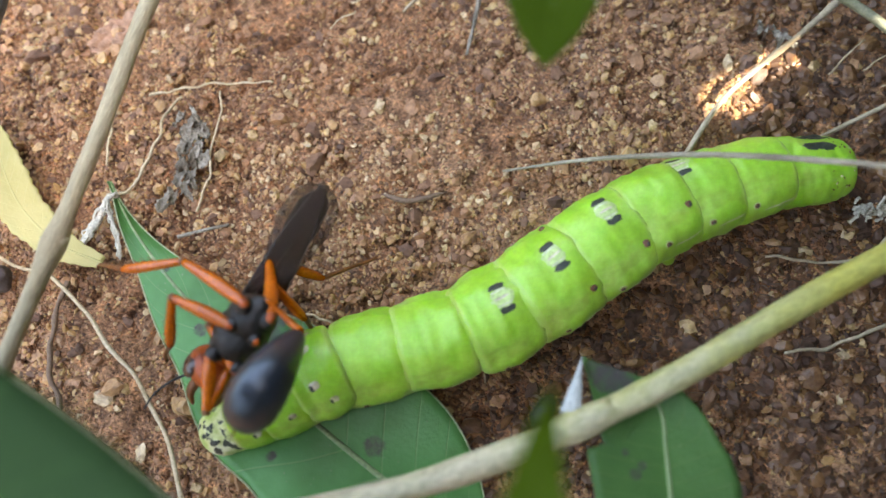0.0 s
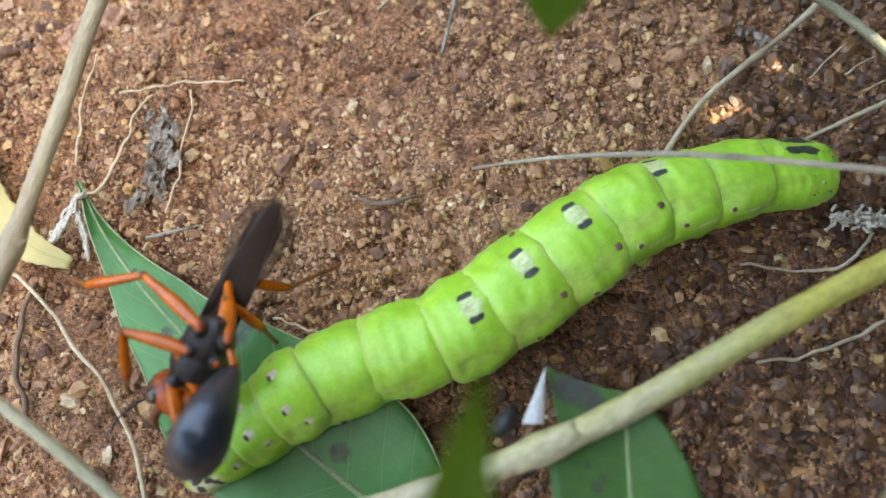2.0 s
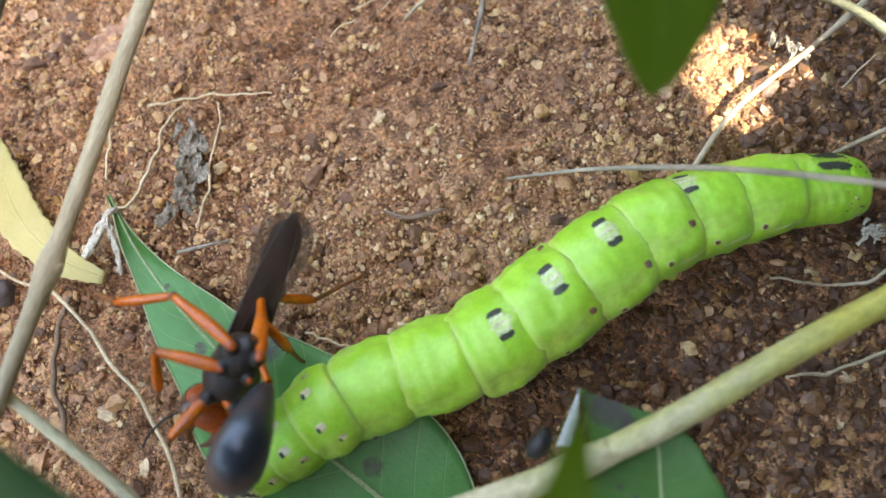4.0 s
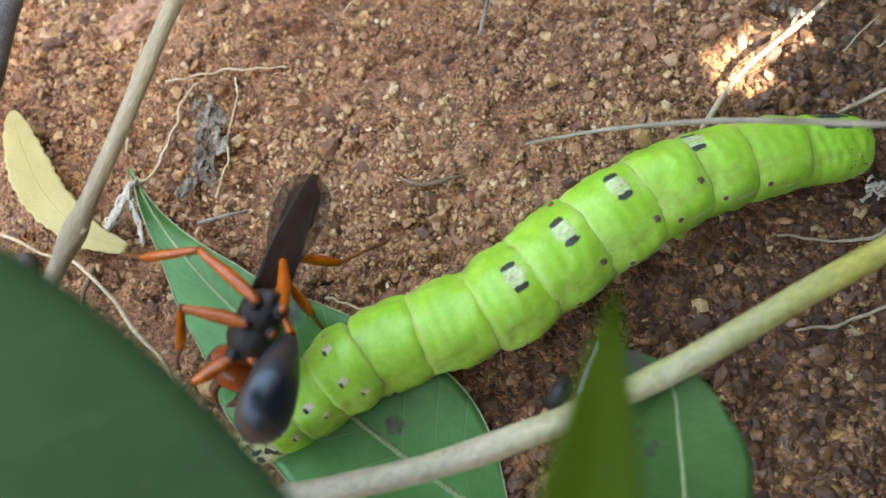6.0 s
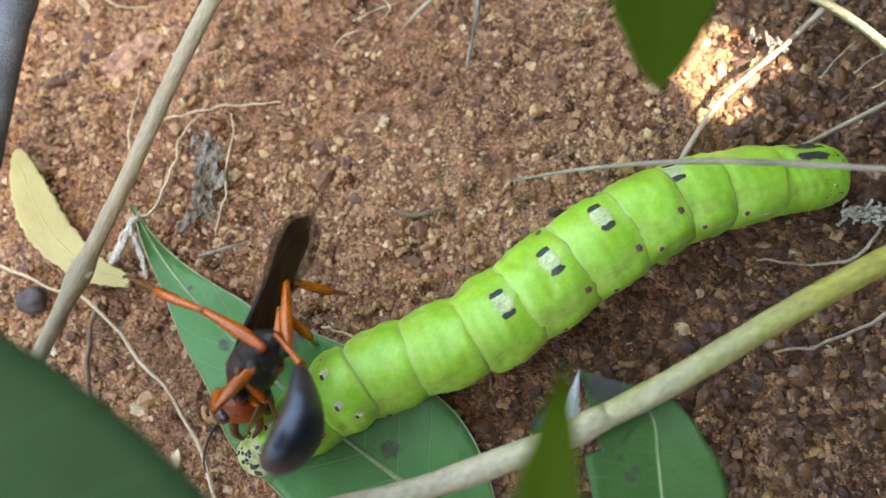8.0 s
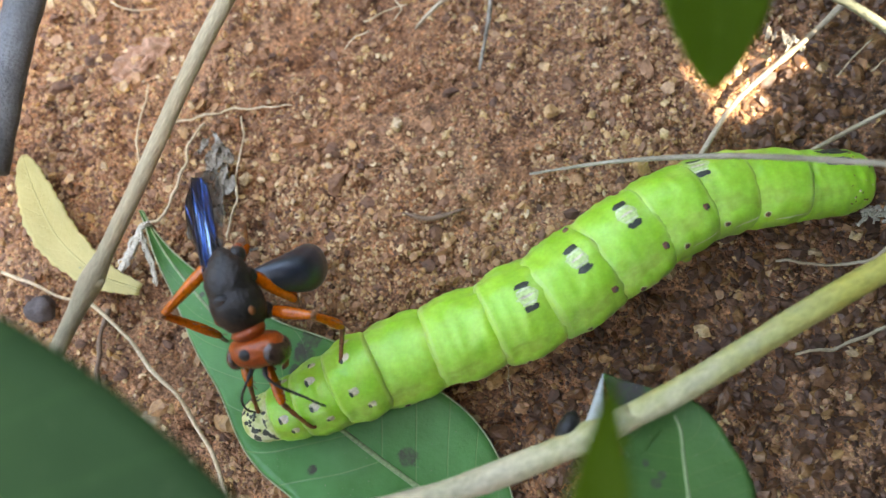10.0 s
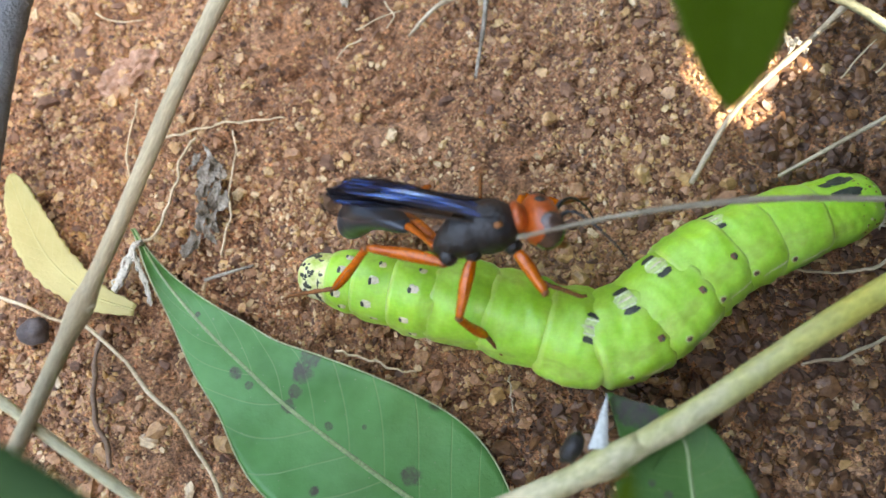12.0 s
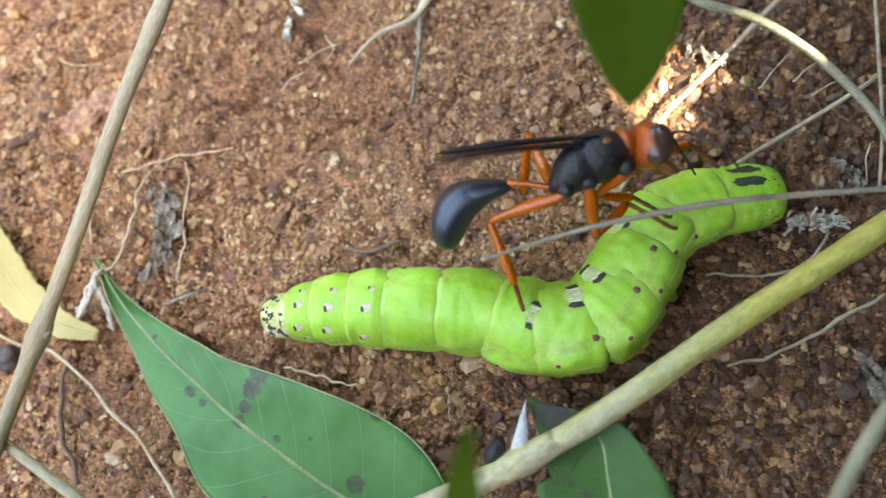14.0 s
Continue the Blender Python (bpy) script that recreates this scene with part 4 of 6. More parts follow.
def leaf_blade(name, rib, half, mat, thing, nu=8, nv=40, thick=0.22, fold=0.12, wave=0.25, teeth=0.0, rib_mat=None, rib_r=0.25, edge=False, seed=1, rib_from=0):
    """A leaf: a blade with thickness, two halves that fold up from the rib, a wavy margin and a raised rib.
    half(v) gives the half widths of both sides at v from tip (0) to base (1)."""
    line = smooth_line(rib, nv)
    rnd = random.Random(seed)
    phase = [rnd.uniform(0, 6.28) for _ in range(6)]
    bm = bmesh.new()
    uvs = bm.loops.layers.uv.new("UVMap")
    top, coords = [], {}
    upv = Vector((0, 0, 1))
    for i, c in enumerate(line):
        v = i / (nv - 1)
        d = (line[min(i + 1, nv - 1)] - line[max(i - 1, 0)]).normalized()
        side = d.cross(upv).normalized()
        normal = side.cross(d)
        wl, wr = half(v)
        row = []
        for k in range(-nu, nu + 1):
            u = k / nu
            w = (wl if u < 0 else wr) * abs(u)
            if teeth:
                w *= 1 + teeth * abs(u) ** 3 * ((v * 17) % 1.0 - 0.5)
            q = c + side * math.copysign(w, u) + d * 0.25 * w
            lift = fold * w + wave * abs(u) * math.sin(v * 9 + phase[0] + (2 if u < 0 else 0)) + 0.4 * wave * abs(u) * math.sin(v * 23 + phase[1] + u * 2)
            q += normal * lift
            vert = bm.verts.new(q)
            coords[vert] = (abs(u), v)
            row.append((vert, normal))
        top.append(row)
    low = []
    for row in top:
        r = []
        for vert, normal in row:
            w = bm.verts.new(vert.co - normal * thick)
            coords[w] = coords[vert]
            r.append(w)
        low.append(r)
    n = 2 * nu + 1

    def quad(vs):
        f = bm.faces.new(vs)
        for lp in f.loops:
            lp[uvs].uv = coords[lp.vert]

    for i in range(nv - 1):
        for k in range(n - 1):
            quad((top[i][k][0], top[i][k + 1][0], top[i + 1][k + 1][0], top[i + 1][k][0]))
            quad((low[i][k], low[i + 1][k], low[i + 1][k + 1], low[i][k + 1]))
        quad((top[i][0][0], top[i + 1][0][0], low[i + 1][0], low[i][0]))
        quad((top[i][-1][0], low[i][-1], low[i + 1][-1], top[i + 1][-1][0]))
    for i in (0, nv - 1):
        for k in range(n - 1):
            quad((top[i][k][0], top[i][k + 1][0], low[i][k + 1], low[i][k]))
    margin = [[row[0][0].co.copy() for row in top], [row[-1][0].co.copy() for row in top]]
    blade = part(name, bm, mat, thing)
    if rib_mat:
        bm = bmesh.new()
        tube(bm, [p + Vector((0, 0, 0.02)) for p in line[rib_from:]], [rib_r * (0.35 + 0.65 * i / (nv - 1)) for i in range(rib_from, nv)], 8, 0.6)
        part("midrib", bm, rib_mat, thing, "pale raised midrib")
    if edge:
        for line2 in margin:
            bm = bmesh.new()
            tube(bm, line2[1:-1], [0.085] * (nv - 2), 6)
            part("leaf_margin", bm, RIB_EDGE, thing, "thin pale leaf margin")
    return blade


def rod(name, points, r0, r1, mat, label, category, count=24, sides=8, knots=0.0, group="", lumps=()):
    """A stalk, twig or rootlet that lies still: one mesh along a smooth line."""
    line = smooth_line(points, count)
    if name == "rootlet":
        # rootlets run in small crooks
        for i, p in enumerate(line):
            p.z += 0.55
            p.x += 0.4 * noise.noise((i * 0.17, r0 * 31, 2.0)) + 0.06 * noise.noise((i * 0.8, r0 * 17, 5.0))
            p.y += 0.4 * noise.noise((i * 0.17, r1 * 29, 7.0)) + 0.06 * noise.noise((i * 0.8, r1 * 19, 9.0))
    radii = []
    for i in range(count):
        u = i / (count - 1)
        r = (r0 + (r1 - r0) * u) * (0.7 if name == "rootlet" else 1)
        r *= 1 + knots * (noise.noise((u * 9.0, r0 * 7, len(points))) * 1.2)
        for at, swell, wide in lumps:
            r *= 1 + swell * math.exp(-((u - at) / wide) ** 2)
        radii.append(r)
    bm = bmesh.new()
    tube(bm, line, radii, sides, 1.0, knots * 0.25)
    return tagged(part(name, bm, mat), label, category, group)


def value_noise(x, y, cell, seed):
    """Smooth value noise on arrays."""
    rnd = np.random.RandomState(seed)
    table = rnd.rand(256, 256)
    gx, gy = x / cell, y / cell
    ix, iy = np.floor(gx).astype(int), np.floor(gy).astype(int)
    fx, fy = gx - ix, gy - iy
    fx, fy = fx * fx * (3 - 2 * fx), fy * fy * (3 - 2 * fy)
    a, b = table[ix % 256, iy % 256], table[(ix + 1) % 256, iy % 256]
    c, d = table[ix % 256, (iy + 1) % 256], table[(ix + 1) % 256, (iy + 1) % 256]
    return (a * (1 - fx) + b * fx) * (1 - fy) + (c * (1 - fx) + d * fx) * fy - 0.5


def soil_height(x, y):
    """Height of the soil over the plan, in millimetres."""
    near = np.exp(-((x / 140.0) ** 2 + ((y - 25) / 130.0) ** 2))
    h = value_noise(x, y, 26, 1) * 1.4 + value_noise(x, y, 9, 2) * 1.2
    h = h + value_noise(x, y, 3.1, 3) * 0.8 + value_noise(x, y, 1.3, 4) * 0.8 + value_noise(x, y, 0.7, 5) * 0.5
    # crumbs: rounded lumps parted by sharp clefts
    lump = np.abs(value_noise(x, y, 4.4, 6)) + 0.6 * np.abs(value_noise(x, y, 2.0, 7))
    h = h + np.minimum(lump, 0.22) * 4.2 - 0.8 - 0.7 * np.exp(-(lump / 0.045) ** 2)
    return h * near - 0.15


# ---- the ground ----
def spread(lo, hi, step, far):
    """Even steps over the near stretch, then growing steps out to the horizon."""
    inner = np.arange(lo, hi + step / 2, step)
    grow, out = step, []
    at = hi
    while at < far:
        grow *= 1.45
        at += grow
        out.append(at)
    left = [lo - (q - hi) for q in out]
    return np.concatenate([left[::-1], inner, out])


gx = spread(-62, 76, 0.36, 60000)
gy = spread(-24, 92, 0.36, 60000)
GX, GY = np.meshgrid(gx, gy)
GZ = soil_height(GX, GY)
verts = np.stack([GX, GY, GZ], -1).reshape(-1, 3) * MM
nx, ny = len(gx), len(gy)
idx = np.arange(nx * ny).reshape(ny, nx)
quads = np.stack([idx[:-1, :-1], idx[:-1, 1:], idx[1:, 1:], idx[1:, :-1]], -1).reshape(-1, 4)
me = bpy.data.meshes.new("ground")
me.from_pydata(verts.tolist(), [], quads.tolist())
me.polygons.foreach_set("use_smooth", [True] * len(me.polygons))
me.materials.append(SOIL)
ground = tagged(new("ground", me), "red-brown crumbly sandy soil with loose grit", "soil", kind="structure")


def stone_meshes(count, seed, mat, level=1):
    """A few angular, worn stones of unit size whose copies share their meshes."""
    rnd = random.Random(seed)
    made = []
    for i in range(count):
        bm = bmesh.new()
        bmesh.ops.create_icosphere(bm, subdivisions=level, radius=1)
        for v in bm.verts:
            v.co *= 1 + rnd.uniform(-0.3, 0.22)
        for k in range(3):
            d = Vector((rnd.uniform(-1, 1), rnd.uniform(-1, 1), rnd.uniform(-1, 1))).normalized()
            for v in bm.verts:
                over = v.co.dot(d) - 0.5
                if over > 0:
                    v.co -= d * over * 0.85
        made.append([v.co.copy() for v in bm.verts])
        faces = [[v.index for v in f.verts] for f in bm.faces]
        bm.free()
    return made, faces


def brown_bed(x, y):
    """Where the bed of darker, coarser stones lies, on one side of the clearing; it also paints the shade there."""
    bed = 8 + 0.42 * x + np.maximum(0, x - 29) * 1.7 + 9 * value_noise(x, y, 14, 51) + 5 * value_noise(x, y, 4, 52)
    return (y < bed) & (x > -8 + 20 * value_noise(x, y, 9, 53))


def scatter_grit(name, number, lo, hi, seed, label, low_side=0.6, mat=GRAIN):
    """Loose grit over the near soil as one joined mesh."""
    shapes, faces = stone_meshes(10, seed, GRAIN, 2 if hi > 0.8 else 1)
    shapes = np.array([[tuple(v) for v in s] for s in shapes])
    rnd = np.random.RandomState(seed)
    x = rnd.uniform(-50, 60, number)
    y = rnd.uniform(-15, 74, number)
    clump = value_noise(x, y, 11, 21) + 0.6 * value_noise(x, y, 4, 22)
    rough_side = np.clip((x * 0.35 - y + 12) / 60, -0.3, 0.5)
    keep = rnd.rand(number) < (0.68 if low_side < 1 else 0.14) + clump * 0.9 + rough_side * low_side
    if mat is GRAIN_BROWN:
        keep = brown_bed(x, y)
    # gathered where the soil is to look better lit
    elif mat is GRAIN_TAN:
        keep = rnd.rand(number) < np.exp(-((x + 10) / 20) ** 2 - ((y - 31) / 8) ** 2)
    else:
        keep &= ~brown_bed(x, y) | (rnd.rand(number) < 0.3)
    x, y = x[keep], y[keep]
    number = len(x)
    size = lo * (hi / lo) ** (rnd.rand(number) ** 2.2)
    z = soil_height(x, y) + size * rnd.uniform(-0.35, 0.35, number)
    pick = rnd.randint(0, 10, number)
    a = rnd.uniform(0, 6.283, number)
    t = rnd.uniform(-0.7, 0.7, number)
    s = shapes[pick] * (size[:, None] * rnd.uniform(0.55, 1.45, (number, 3)))[:, None, :]
    s[..., 2] *= 0.8
    ca, sa, ct, st = np.cos(a)[:, None], np.sin(a)[:, None], np.cos(t)[:, None], np.sin(t)[:, None]
    px, py, pz = s[..., 0], s[..., 1] * ct - s[..., 2] * st, s[..., 1] * st + s[..., 2] * ct
    v = np.stack([px * ca - py * sa + x[:, None], px * sa + py * ca + y[:, None], pz + z[:, None]], -1)
    k = shapes.shape[1]
    f = (np.array(faces)[None] + (np.arange(number) * k)[:, None, None]).reshape(-1, 3)
    m = bpy.data.meshes.new(name)
    m.from_pydata((v.reshape(-1, 3) * MM).tolist(), [], f.tolist())
    m.materials.append(mat)
    ob = tagged(new(name, m), label, "grit", kind="stuff")
    return ob


scatter_grit("fine_grit", 135000, 0.12, 0.38, 31, "fine loose sand grains on the soil")
scatter_grit("gravel", 4200, 0.45, 1.0, 41, "small angular red-brown stones on the soil", 1.5)
scatter_grit("coarse_grit", 26000, 0.26, 0.7, 37, "coarse tan and brown soil grains")
scatter_grit("tan_grit", 34000, 0.2, 0.55, 43, "pale tan soil grains, also painting the brighter middle", 0.6, GRAIN_TAN)
scatter_grit("brown_gravel", 34000, 0.18, 1.05, 47, "dark brown and amber gravel in the soil, toned darker for shade", 0.6, GRAIN_BROWN)


# ---- leaves, stems and litter ----
def leaves_and_stems():
    big = empty("green_leaf", BIG_LEAF_RIB[4], "broad pointed green leaf with brown blotches lying on the soil", "leaf")
    c = Vector(BIG_LEAF_RIB[4])

    def big_half(v):
        w = 9.2 * math.sin(math.pi * v ** 1.5)
        notch = 1 - 0.13 * math.exp(-((v - 0.35) / 0.05) ** 2) - 0.06 * math.exp(-((v - 0.55) / 0.16) ** 2)
        far = 9.2 * math.sin(math.pi * v ** 1.7)
        return max(0.15, far * 1.02 * notch), max(0.15, w * (0.96 + 0.05 * math.sin(v * 30)))

    leaf_blade("blade", [Vector(p) - c for p in BIG_LEAF_RIB], big_half, LEAF_GREEN, big, 9, 56, 0.25, 0.05, 0.6, 0.0, RIB, 0.32, True, 3)

    right = empty("green_leaf", (16.1, 3.3, 11.0), "dark green rounded leaf held above the soil under a stem", "leaf")
    c2 = Vector((16.1, 3.3, 11.0))

    def right_half(v):
        broad = float(np.interp(v, (0, 0.08, 0.16, 0.26, 0.4, 0.6, 1), (0.15, 2.6, 5.2, 6.7, 6.8, 6.4, 5.6)))
        narrow = float(np.interp(v, (0, 0.15, 0.28, 0.42, 0.56, 0.7, 1), (0.15, 0.5, 1.0, 2.6, 5.0, 5.6, 5.5)))
        return narrow, broad

    leaf_blade("blade", [Vector(p) - c2 for p in RIGHT_LEAF_RIB], right_half, LEAF_DEEP, right, 8, 36, 0.22, 0.08, 0.3, 0.0, RIB, 0.2, False, 8, 14)
    bm = bmesh.new()
    f = [Vector(p) - c2 for p in WHITE_FLAP]
    cols = []
    for i in range(9):
        u = i / 8
        a, b = f[0].lerp(f[1], u), f[0].lerp(f[3], u)
        row = []
        for k in range(6):
            q = a.lerp(b, k / 5)
            q.z += 0.5 * math.sin(k / 5 * math.pi) * u
            row.append((bm.verts.new(q), bm.verts.new(q - Vector((0, 0, 0.15)))))
        cols.append(row)
    for r, s in zip(cols, cols[1:]):
        for k in range(5):
            bm.faces.new((r[k][0], r[k + 1][0], s[k + 1][0], s[k][0]))
            bm.faces.new((r[k][1], s[k][1], s[k + 1][1], r[k + 1][1]))
    bmesh.ops.remove_doubles(bm, verts=bm.verts, dist=0.001)
    part("folded_tip", bm, LEAF_WHITE, right, "whitish folded leaf tip")

    yellow = empty("yellow_leaf", YELLOW_RIB[2], "small yellowed toothed leaf lying on the soil", "leaf")
    c3 = Vector(YELLOW_RIB[2])
    leaf_blade("blade", [Vector(p) - c3 for p in YELLOW_RIB], lambda v: (max(0.1, 2.55 * math.sin(math.pi * min(1, 0.015 + v * 0.9) ** 0.8) ** 0.75 * (1 - 0.2 * v)),) * 2, LEAF_YELLOW, yellow, 6, 44, 0.18, 0.1, 0.2, 0.16, LEAF_YELLOW, 0.12, False, 5)

    small = empty("green_leaf", LEFT_GREEN[0], "small green leaf tip on a shrub twig", "leaf")
    c4 = Vector(LEFT_GREEN[0])
    leaf_blade("blade", [Vector(LEFT_GREEN[1]) - c4, Vector((-1, -2, 0)), Vector((-4, 6, -1))], lambda v: (max(0.1, 2.2 * v ** 0.7),) * 2, LEAF_DEEP, small, 5, 18)

    rod("dead_pod", [Vector(BLACK_POD[0]) + Vector(d) for d in ((-1.2, -0.9, -0.4), (0, 0, 0.2), (1.1, 1.2, -0.4))], 0.65, 0.65, BLACK_CUTICLE, "black oval seed pod beside a leaf", "seed pod", 14, 12, 0.0, "", ((0.5, 0.35, 0.3), (0.0, -0.8, 0.12), (1.0, -0.8, 0.12)))
    for pts, r0, r1, mat, label in (
            (ROOT_1, 0.22, 0.13, ROOT_TAN, "thin pale rootlet lying on the soil"), (ROOT_2, 0.2, 0.28, ROOT_TAN, "curved pale rootlet lying on the soil"),
            (ROOT_3, 0.14, 0.2, ROOT_TAN, "thin tan rootlet on the soil"), (ROOT_4, 0.14, 0.2, ROOT_TAN, "thin tan rootlet on the soil"),
            (ROOT_5, 0.26, 0.36, ROOT_TAN, "long tan rootlet curving over the soil"), (ROOT_6, 0.36, 0.45, ROOT_DARK, "dark grey-brown root half sunk in the soil"),
            (ROOT_7, 0.2, 0.14, ROOT_TAN, "short tan rootlet by a leaf edge"), (ROOT_8, 0.2, 0.26, DRY_STRAW, "thin curved grey rootlet on the soil"),
            (ROOT_9, 0.24, 0.3, DRY_STRAW, "thin grey rootlet on the soil"), (ROOT_10, 0.12, 0.07, DRY_STRAW, "short upright dry fibre")):
        rod("rootlet", pts, r0, r1, mat, label, "rootlet", 40, 7, 0.3, "rootlets on the soil")
    rod("straw", STRAW_1, 0.34, 0.28, DRY_STRAW, "bleached dry straw stalk leaning on the soil", "straw", 40, 9, 0.12, "", ((0.45, 0.35, 0.03), (0.2, 0.3, 0.03)))
    rod("straw", STRAW_2, 0.26, 0.2, DRY_STRAW, "thin dry grey straw stalk", "straw", 30, 8, 0.12)
    rod("straw", STRAW_3, 0.22, 0.16, DEAD_GREY, "short dry straw bit", "straw", 12, 7, 0.2)
    rod("twig", TWIG_TOP_1, 0.5, 0.15, DRY_STRAW, "pale forked dry twig on the soil", "twig", 30, 8, 0.2)
    rod("twig", TWIG_TOP_2, 0.35, 0.2, DEAD_GREY, "thin grey dry twig on the soil", "twig", 30, 8, 0.25)
    rod("twig", TWIG_GREY, 0.5, 0.45, STEM_GREY, "curved grey twig arching above the soil", "twig", 40, 9, 0.08)
    rod("twig", TWIG_UPRIGHT, 0.22, 0.2, DRY_STRAW, "thin pale dry stalk on the soil", "twig", 24, 8, 0.15)
    rod("branch", BRANCH_GREY, 1.8, 1.5, BARK_GREY, "blue-grey woody branch above the soil", "branch", 24, 12, 0.08)
    for pts in FIBRES:
        rod("rootlet", pts, 0.16, 0.1, ROOT_TAN, "fine tan rootlet on the soil", "rootlet", 14, 6, 0.3, "rootlets on the soil")
    rod("dead_leaf_sliver", SLIVER, 0.32, 0.26, ROOT_DARK, "narrow dark brown dead leaf sliver", "dead leaf", 24, 8, 0.1, "", ((0.0, -0.8, 0.12), (1.0, -0.8, 0.12)))
    rod("stem", CORNER_STEM, 0.7, 0.65, STEM_GREY, "grey-green stem standing over the soil", "stem", 20, 10, 0.06, "shrub stems")
    bm = bmesh.new()
    rounded(bm, Vector(CLOD[0]) + Vector((0, 0, -0.35)), (4.2, 1.7, 0.8), 64, Matrix.Rotation(radians(24), 4, "Z"))
    for v in bm.verts:
        v.co += v.normal * (noise.noise(v.co * 0.5) * 1.0 + noise.noise(v.co * 1.4) * 0.6 + noise.noise(v.co * 3.2) * 0.3)
    tagged(part("soil_clod", bm, PINK_CLOD), "pale pinkish clod bedded in the soil", "clod")
    bm = bmesh.new()
    rounded(bm, Vector(BLACK_PEBBLE[0]) + Vector((0, 0, -0.5)), (1.55, 1.45, 1.2), 24)
    for v in bm.verts:
        v.co += v.normal * (noise.noise(v.co * 0.7) * 0.5 + noise.noise(v.co * 2.2) * 0.15)
    tagged(part("dark_stone", bm, DARK_STONE), "smooth dark grey round stone in the soil", "stone")
    for pts, mat, label, count, r in ((GREY_CURL, DEAD_GREY, "crumpled grey dead leaf scrap on the soil", 20, 1.7), (GREY_BIT, DEAD_GREY, "torn grey dead leaf scrap caught on a straw", 6, 1.1), (CORNER_LITTER, DEAD_GREY, "grey dead leaf litter on the soil", 9, 2.0),
            (PALE_CHIP, DEAD_WHITE, "bleached flat straw chip on the soil", 5, 1.2), (FIBRE_SCRAP, DEAD_GREY, "frayed grey fibre scrap on the soil", 8, 1.2)):
        thing = empty("dead_leaf_scrap", pts[1], label, "dead leaf")
        c5 = Vector(pts[1])
        rnd = random.Random(len(label))
        for i in range(count):
            u = i / (count - 1)
            line = smooth_line(pts, 20)
            a = line[int(u * 15)] - c5 + Vector((rnd.uniform(-r, r) * 0.6, rnd.uniform(-r, r) * 0.6, 0.1))
            b = a + Vector((rnd.uniform(-1, 1), rnd.uniform(-2.2, -1), rnd.uniform(0, 0.6))) * r
            mid = (a + b) / 2 + Vector((rnd.uniform(-0.5, 0.5), 0, rnd.uniform(0.3, 0.8)))
            wid = r * rnd.uniform(0.12, 0.38)
            leaf_blade("scrap", [a, mid, b], lambda v: (max(0.08, wid * math.sin(math.pi * v) ** 0.6),) * 2, mat, thing, 3, 12, 0.1, 0.3, 0.35, 0.6, None, 0.1, False, i)
    husk = empty("dry_husk", WHITE_CURL[0], "bleached tangled dry plant husk", "dry plant")
    c6 = Vector(WHITE_CURL[0])
    rnd = random.Random(12)
    for pts, wide in ((WHITE_CURL, 0.42), (WHITE_CURL_SIDE, 0.26)):
        line = [p - c6 for p in smooth_line(pts, 30)]
        bm = bmesh.new()
        tube(bm, line, [wide * (0.75 + 0.55 * abs(noise.noise((k * 0.55, wide * 9, 0))) + 0.45 * math.exp(-((k - 15) / 2.5) ** 2)) * min(1, (31 - k) / 5) for k in range(30)], 12, 0.75, 0.16)
        part("strand", bm, DEAD_WHITE, husk, "thick crumbling bleached strand")
        for n in range(22):
            k = rnd.randint(0, 24)
            a, b = line[k], line[k + rnd.randint(2, 5)]
            off = Vector((rnd.uniform(-1, 1), rnd.uniform(-1, 1), rnd.uniform(0, 0.8))) * wide
            mid = (a + b) / 2 + off * 1.3
            bm = bmesh.new()
            tube(bm, smooth_line([a + off * 0.6, mid, b + off * rnd.uniform(-0.8, 1.2)], 9), [rnd.uniform(0.08, 0.17) for _ in range(9)], 6, 0.7, 0.15)
            part("fibre", bm, DEAD_WHITE, husk)
    tuft = empty("dry_tuft", TUFT[1], "bleached crumbly dry plant tuft on the soil", "dry plant")
    rnd = random.Random(77)
    for i in range(60):
        a = Vector(TUFT[0]).lerp(Vector(TUFT[2]), rnd.random()) - Vector(TUFT[1]) + Vector((rnd.uniform(-0.5, 0.5), rnd.uniform(-0.6, 0.6), rnd.uniform(-0.6, 0.6)))
        b = a + Vector((rnd.uniform(-1.5, 1.5), rnd.uniform(-0.7, 0.7), rnd.uniform(-0.3, 0.5)))
        mid = (a + b) / 2 + Vector((rnd.uniform(-0.4, 0.4), rnd.uniform(-0.4, 0.4), rnd.uniform(0.1, 0.5)))
        bm = bmesh.new()
        tube(bm, smooth_line([a, mid, b], 7), [rnd.uniform(0.09, 0.25) for _ in range(7)], 6, 0.8, 0.3)
        part("fibre", bm, DEAD_WHITE, tuft)


